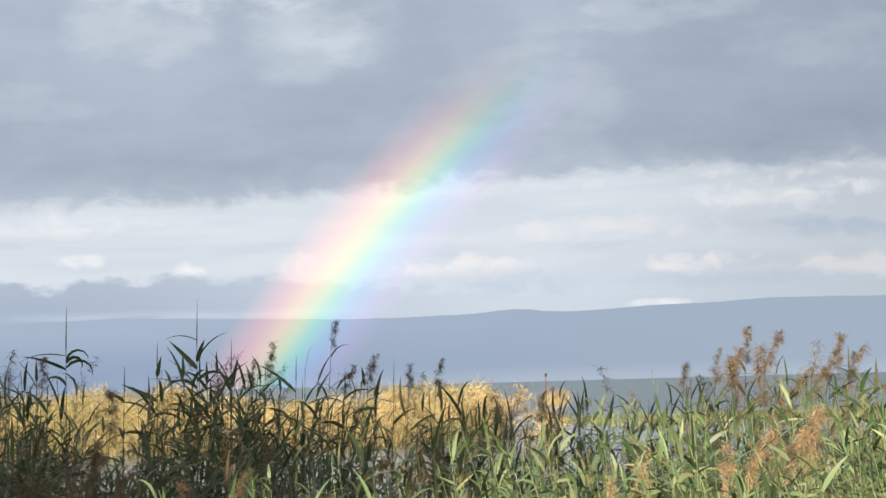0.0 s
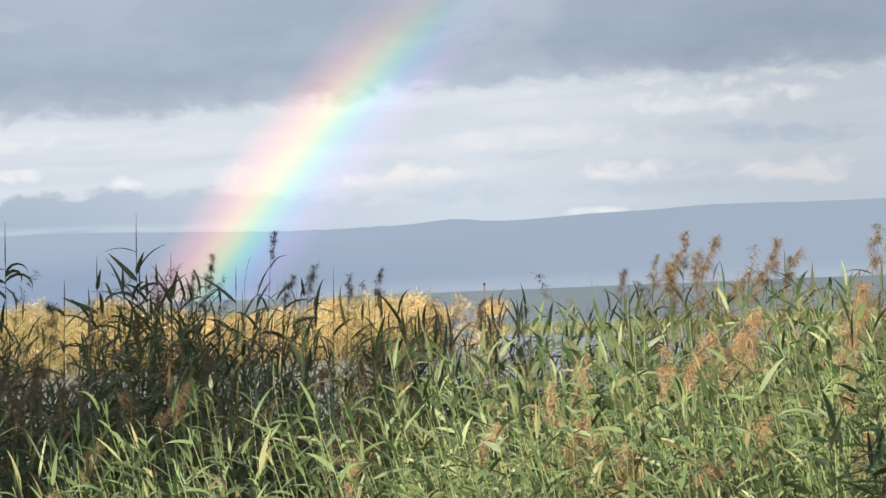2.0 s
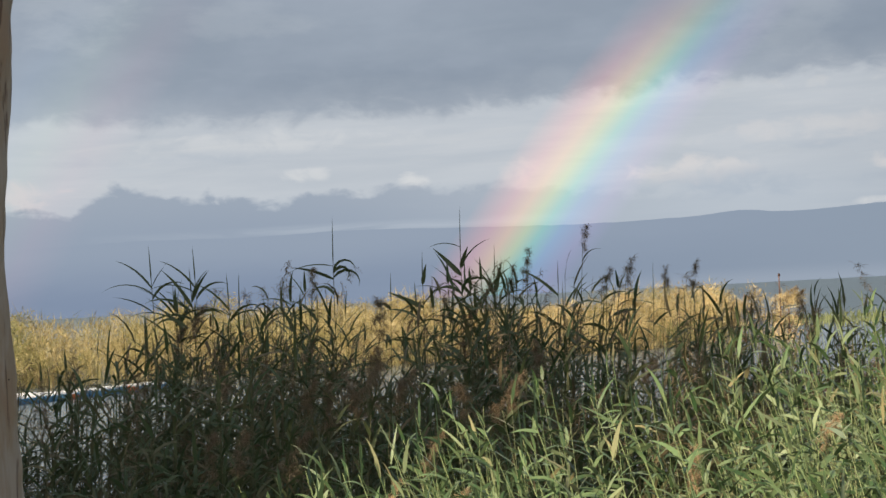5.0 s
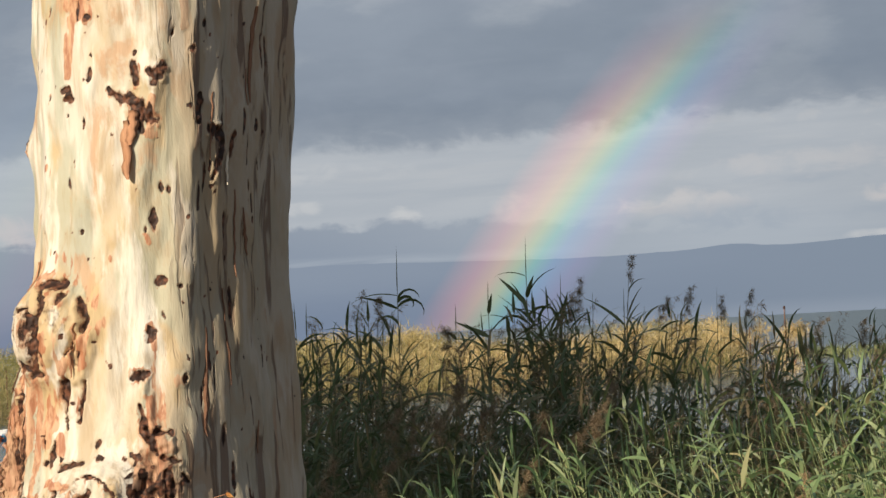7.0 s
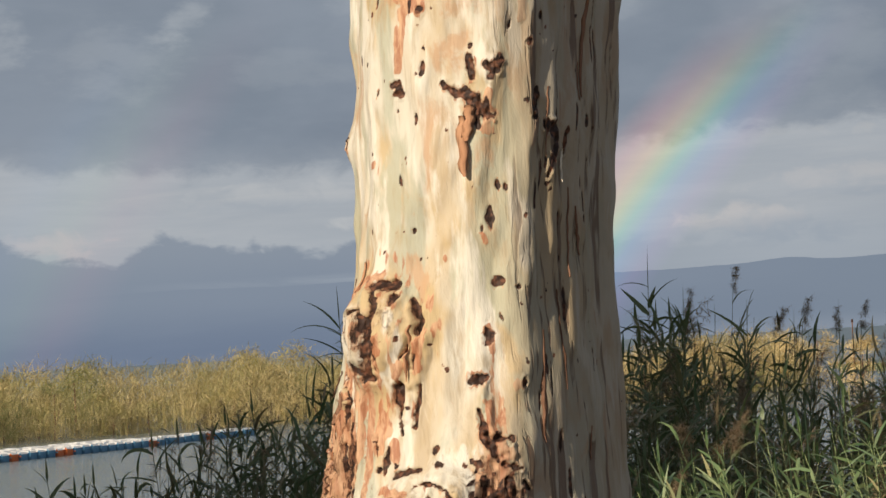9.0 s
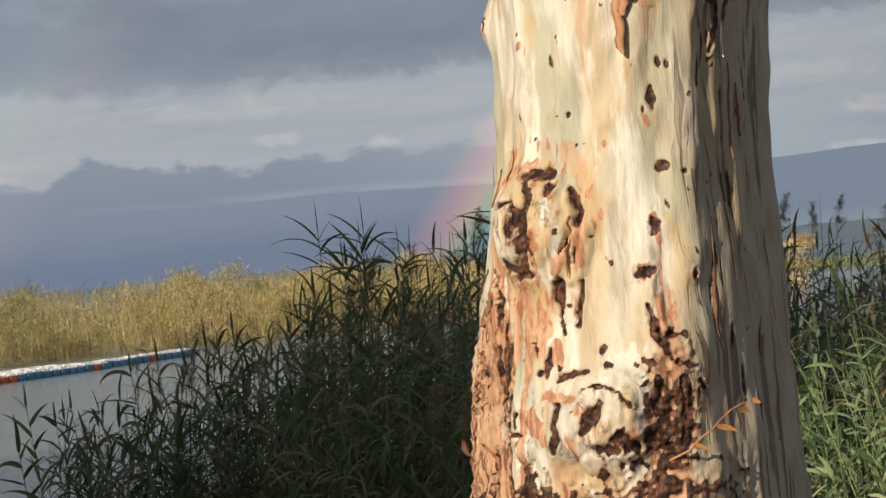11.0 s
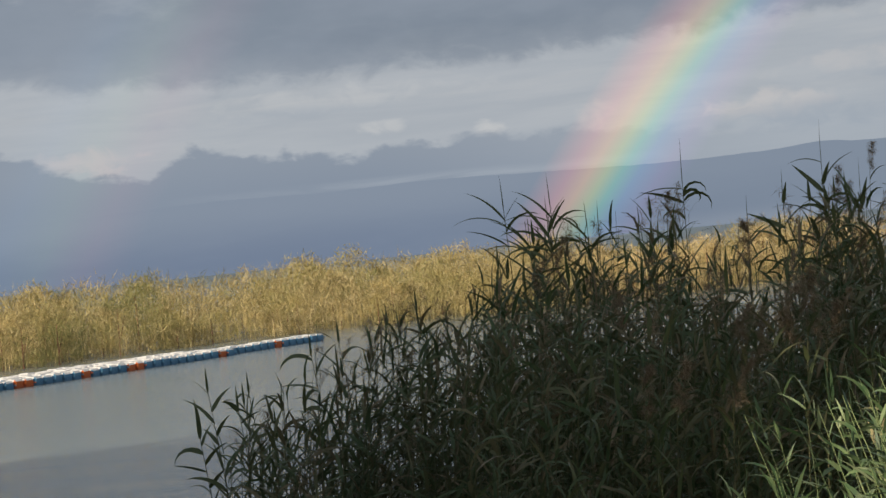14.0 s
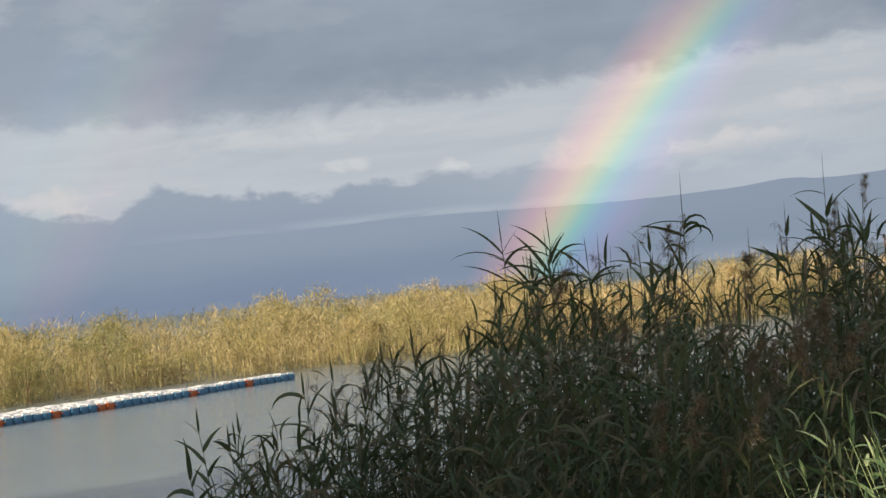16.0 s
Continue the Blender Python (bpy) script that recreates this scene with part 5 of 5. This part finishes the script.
def build_single_reeds():
    rng = np.random.default_rng(33)
    L, R = -1.57, 1.57
    spears = "tall dark reed with arching leaves and an upright top leaf"
    reed_thing(rng, (-2.05, 21.05), 3.31, spears, 11, 0.36, 0.036, True, 0, 0.01, R, 0.36, ((3.06, L, 0.85, 0.34, 0.050, 0.1), (3.3, L, 0.5, 0.30, 0.010, 1.1), (3.12, R, 1.3, 0.20, 0.045, 0.2), (2.95, R, 1.0, 0.34, 0.03, 2.3), (2.9, L, 0.9, 0.3, 0.03, 2.0)))
    reed_thing(rng, (-2.38, 21.0), 3.14, spears, 7, 0.34, 0.034, True, 0, 0.01, R, 0.20, ((2.80, L, 0.50, 0.34, 0.046, 0.1), (3.0, R, 1.4, 0.18, 0.04, 0.1)))
    reed_thing(rng, (-1.76, 21.0), 3.09, spears, 8, 0.34, 0.034, True, 0, 0.01, R, 0.26, ((2.9, R, 1.35, 0.26, 0.045, 0.1), (2.86, L, 1.2, 0.24, 0.04, 0.3)))
    reed_thing(rng, (-3.19, 21.3), 3.31, spears, 10, 0.36, 0.036, True, 0, 0.01, R, 0.34, ((3.2, L, 0.25, 0.46, 0.012, 0.9), (3.14, R, 1.1, 0.26, 0.034, 3.6), (3.1, R, 0.9, 0.36, 0.03, 2.9), (3.16, R, 1.3, 0.30, 0.026, 3.0), (2.95, L, 1.2, 0.26, 0.03, 2.6)))
    for x, top, tip in ((-4.09, 3.22, 0.24), (-4.46, 3.24, 0.24), (-4.28, 3.0, 0.16), (-3.82, 3.02, 0.2)):
        reed_thing(rng, (x, 20.2), top, spears, 9, 0.38, 0.026, True, 0, 0.02, L, tip, ((top - 0.16, L, 1.0, 0.40, 0.020, 0.7), (top - 0.2, L, 0.6, 0.46, 0.012, 1.2), (top - 0.25, R, 1.1, 0.34, 0.024, 1.6)))
    reed_thing(rng, (-4.40, 20.1), 2.62, "shaded reed with a dense dark brown plume", 5, 0.3, 0.026, True, 0.26, 0.02, R)
    reed_thing(rng, (-4.12, 20.15), 3.11, spears, 11, 0.36, 0.036, True, 0, 0.02, L, 0.18, ((2.9, L, 1.1, 0.42, 0.034, 0.4), (2.86, L, 0.8, 0.46, 0.026, 1.3), (2.95, R, 1.2, 0.30, 0.032, 0.4), (2.8, R, 0.9, 0.30, 0.036, 1.8), (2.8, L, 0.5, 0.48, 0.024, 1.5)))
    for x, y, top, spear in ((-4.4, 20.4, 2.9, 0.2), (-3.9, 20.2, 2.95, 0.25), (-2.75, 21.2, 2.95, 0.2), (-1.3, 21.2, 3.0, 0.2), (-3.6, 20.5, 2.95, 0.2), (-0.5, 22.0, 2.85, 0.3), (-4.7, 20.2, 2.7, 0.2), (-0.9, 21.5, 2.9, 0.2), (-3.35, 20.9, 2.9, 0.15), (0.1, 22.0, 2.75, 0.2)):
        reed_thing(rng, (x, y), top, spears, 12, 0.36, 0.036, True, 0.0, 0.03, R, spear)
    for cx, cy in ((-4.15, 20.2), (-3.2, 21.1), (-2.05, 21.0), (-1.7, 21.2)):
        for k in range(5):
            reed_thing(rng, (cx + rng.normal(0, 0.2), cy + rng.normal(0, 0.3)), rng.uniform(2.75, 3.12), spears, 12, 0.34, 0.036, True, 0.0, 0.04, rng.uniform(-2, 2), 0.16)
    reed_thing(rng, (1.6, 15.3), 2.75, "thin upright reed with a dark rolled leaf", 6, 0.25, 0.03, True, 0, 0.01, R, 0.26)
    plumed = "tall reed with a nodding brown feathery plume"
    for x, y, top, size in ((-1.53, 29.3, 3.42, 0.26), (-3.45, 20.8, 3.0, 0.22), (-0.24, 25.0, 2.92, 0.24), (-0.85, 23.4, 2.95, 0.26), (-1.1, 24.0, 2.9, 0.26), (-4.3, 19.8, 2.72, 0.28), (0.75, 22.5, 2.55, 0.26), (1.16, 40.7, 2.56, 0.30), (-1.95, 23.4, 2.92, 0.26), (-0.5, 24.6, 2.86, 0.24), (-2.0, 26.0, 3.1, 0.30)):
        reed_thing(rng, (x, y), top, plumed, 9, 0.30, 0.03, True, size, 0.05, 1.3)
    low_plumes = "shaded reed with a wide fluffy brown plume"
    for x, y, top, size in ((-2.87, 16.5, 2.18, 0.36), (-2.75, 16.6, 2.1, 0.36), (-3.25, 16.0, 1.85, 0.36), (-3.45, 16.1, 1.8, 0.34), (-2.9, 16.0, 1.84, 0.34), (-3.7, 18.0, 2.3, 0.34), (-2.86, 20.5, 2.64, 0.36), (-2.6, 17.4, 2.25, 0.36), (-1.8, 17.0, 2.1, 0.36), (-1.4, 18.8, 2.3, 0.34), (-0.6, 18.6, 2.2, 0.30), (-4.6, 18.8, 2.1, 0.30), (-2.0, 19.0, 2.5, 0.34), (-2.42, 16.6, 2.28, 0.40), (-2.3, 16.7, 2.2, 0.36), (-2.55, 16.7, 2.15, 0.36), (-1.9, 15.2, 1.85, 0.30), (-1.5, 16.8, 2.15, 0.34), (-1.62, 16.9, 2.05, 0.30), (-0.2, 20.0, 2.3, 0.30)):
        reed_thing(rng, (x, y), top, low_plumes, 9, 0.28, 0.03, True, size * 0.85, 0.06, 1.3)
    lit = "dark reed with a dusty brown feathery plume"
    for x, y, top, size in ((2.75, 24.2, 3.10, 0.26), (2.60, 24.0, 2.92, 0.32), (2.92, 24.1, 2.98, 0.34), (2.42, 23.8, 2.92, 0.24), (2.8, 23.4, 2.75, 0.40), (2.55, 23.3, 2.65, 0.40), (2.1, 23.6, 2.80, 0.22), (3.24, 21.9, 2.95, 0.30), (3.4, 22.0, 2.85, 0.34), (3.05, 21.7, 2.78, 0.32), (4.1, 21.5, 3.0, 0.3), (4.35, 21.8, 3.1, 0.34), (4.6, 21.6, 2.95, 0.36), (3.0, 23.0, 2.6, 0.42)):
        reed_thing(rng, (x, y), top, lit, 12, 0.30, 0.026, True, size * 1.15, 0.05, 1.3)
    fluffy = "sunlit reed with a wide orange-brown fluffy plume"
    for x, y, top, size in ((1.60, 13.0, 2.40, 0.30), (1.50, 13.1, 2.33, 0.26), (1.90, 13.0, 2.44, 0.36), (1.78, 13.1, 2.40, 0.30), (2.42, 13.0, 2.52, 0.34), (2.50, 13.1, 2.60, 0.30), (1.02, 13.0, 2.28, 0.26), (0.90, 13.1, 2.2, 0.24), (0.96, 12.9, 1.98, 0.30), (1.04, 12.8, 1.88, 0.34),
                            (1.30, 12.8, 1.78, 0.42), (1.20, 12.8, 1.74, 0.36), (1.55, 12.8, 1.72, 0.36), (1.64, 12.9, 1.70, 0.30), (2.44, 13.0, 2.22, 0.32), (2.50, 12.9, 1.84, 0.28), (2.0, 13.1, 1.95, 0.26), (0.5, 13.2, 2.0, 0.22), (-0.2, 13.2, 1.82, 0.22), (-2.0, 14.4, 1.68, 0.17), (-1.6, 14.0, 1.66, 0.17)):
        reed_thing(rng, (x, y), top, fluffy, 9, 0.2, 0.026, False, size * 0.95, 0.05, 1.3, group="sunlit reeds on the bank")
    bright = "bright green sunlit reed with a pale upright cane"
    for k in range(46):
        x = -1.8 + 5.8 * (k + rng.random()) / 46
        y = rng.uniform(11.6, 14.8)
        if x * 0.8526 - y * 0.5225 < -9.4:
            y = (x * 0.8526 + 9.2) / 0.5225
        top = float(np.interp(x, (-2, -1, 0, 1.2, 2.5, 5), (2.05, 2.3, 2.46, 2.7, 2.8, 2.84))) * rng.uniform(0.78, 0.93)
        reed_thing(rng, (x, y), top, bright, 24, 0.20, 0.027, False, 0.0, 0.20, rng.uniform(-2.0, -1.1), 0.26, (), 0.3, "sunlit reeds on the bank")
    front = "thin dark reed leaning over open water"
    for x, y, top in ((-6.82, 19.9, 2.02), (-6.6, 19.9, 1.86), (-7.02, 20.2, 1.7), (-6.7, 20.6, 1.85), (-6.1, 20.7, 2.2), (-5.8, 20.4, 2.3), (-6.8, 21.3, 1.9), (-5.4, 20.5, 2.4), (-5.1, 20.2, 2.5)):
        reed_thing(rng, (x, y), top, front, 20, 0.30, 0.044, True, 0.0, 0.08, -1.2, 0.16, (), 0.25)


def build_grass():
    """Low pale grasses with arching leaves at the foot of the tall reeds."""
    rng = random.Random(17)
    for x, y, top in ((-3.25, 14.4, 1.55), (-3.05, 14.3, 1.60), (-2.85, 14.4, 1.62), (-3.4, 14.6, 1.62), (-2.7, 14.5, 1.5), (-3.6, 14.7, 1.5), (-2.45, 14.6, 1.62), (-2.2, 14.7, 1.55)):
        z = min(0.0, ground_height(x, y)) - 0.05
        tuft = thing("grass_tuft", (x, y, z), "pale green grass with long arching leaves below the reeds", "grass", "grass below the reeds")
        for k in range(16):
            h = (top - z) * rng.uniform(0.62, 0.96)
            root = np.array([[rng.gauss(0, 0.06), rng.gauss(0, 0.06), 0.0]])
            v, f = blades(root, *(np.array([q]) for q in (rng.uniform(0, 6.28), rng.uniform(1.35, 1.56), h * 1.22, rng.uniform(0.012, 0.022), rng.uniform(0.5, 1.9), rng.uniform(-0.6, 0.6))), 9)
            part("leaf", mesh_of("leaf", v, f, [LEAF]), None, tuft)


build_reeds()
build_single_reeds()
build_grass()
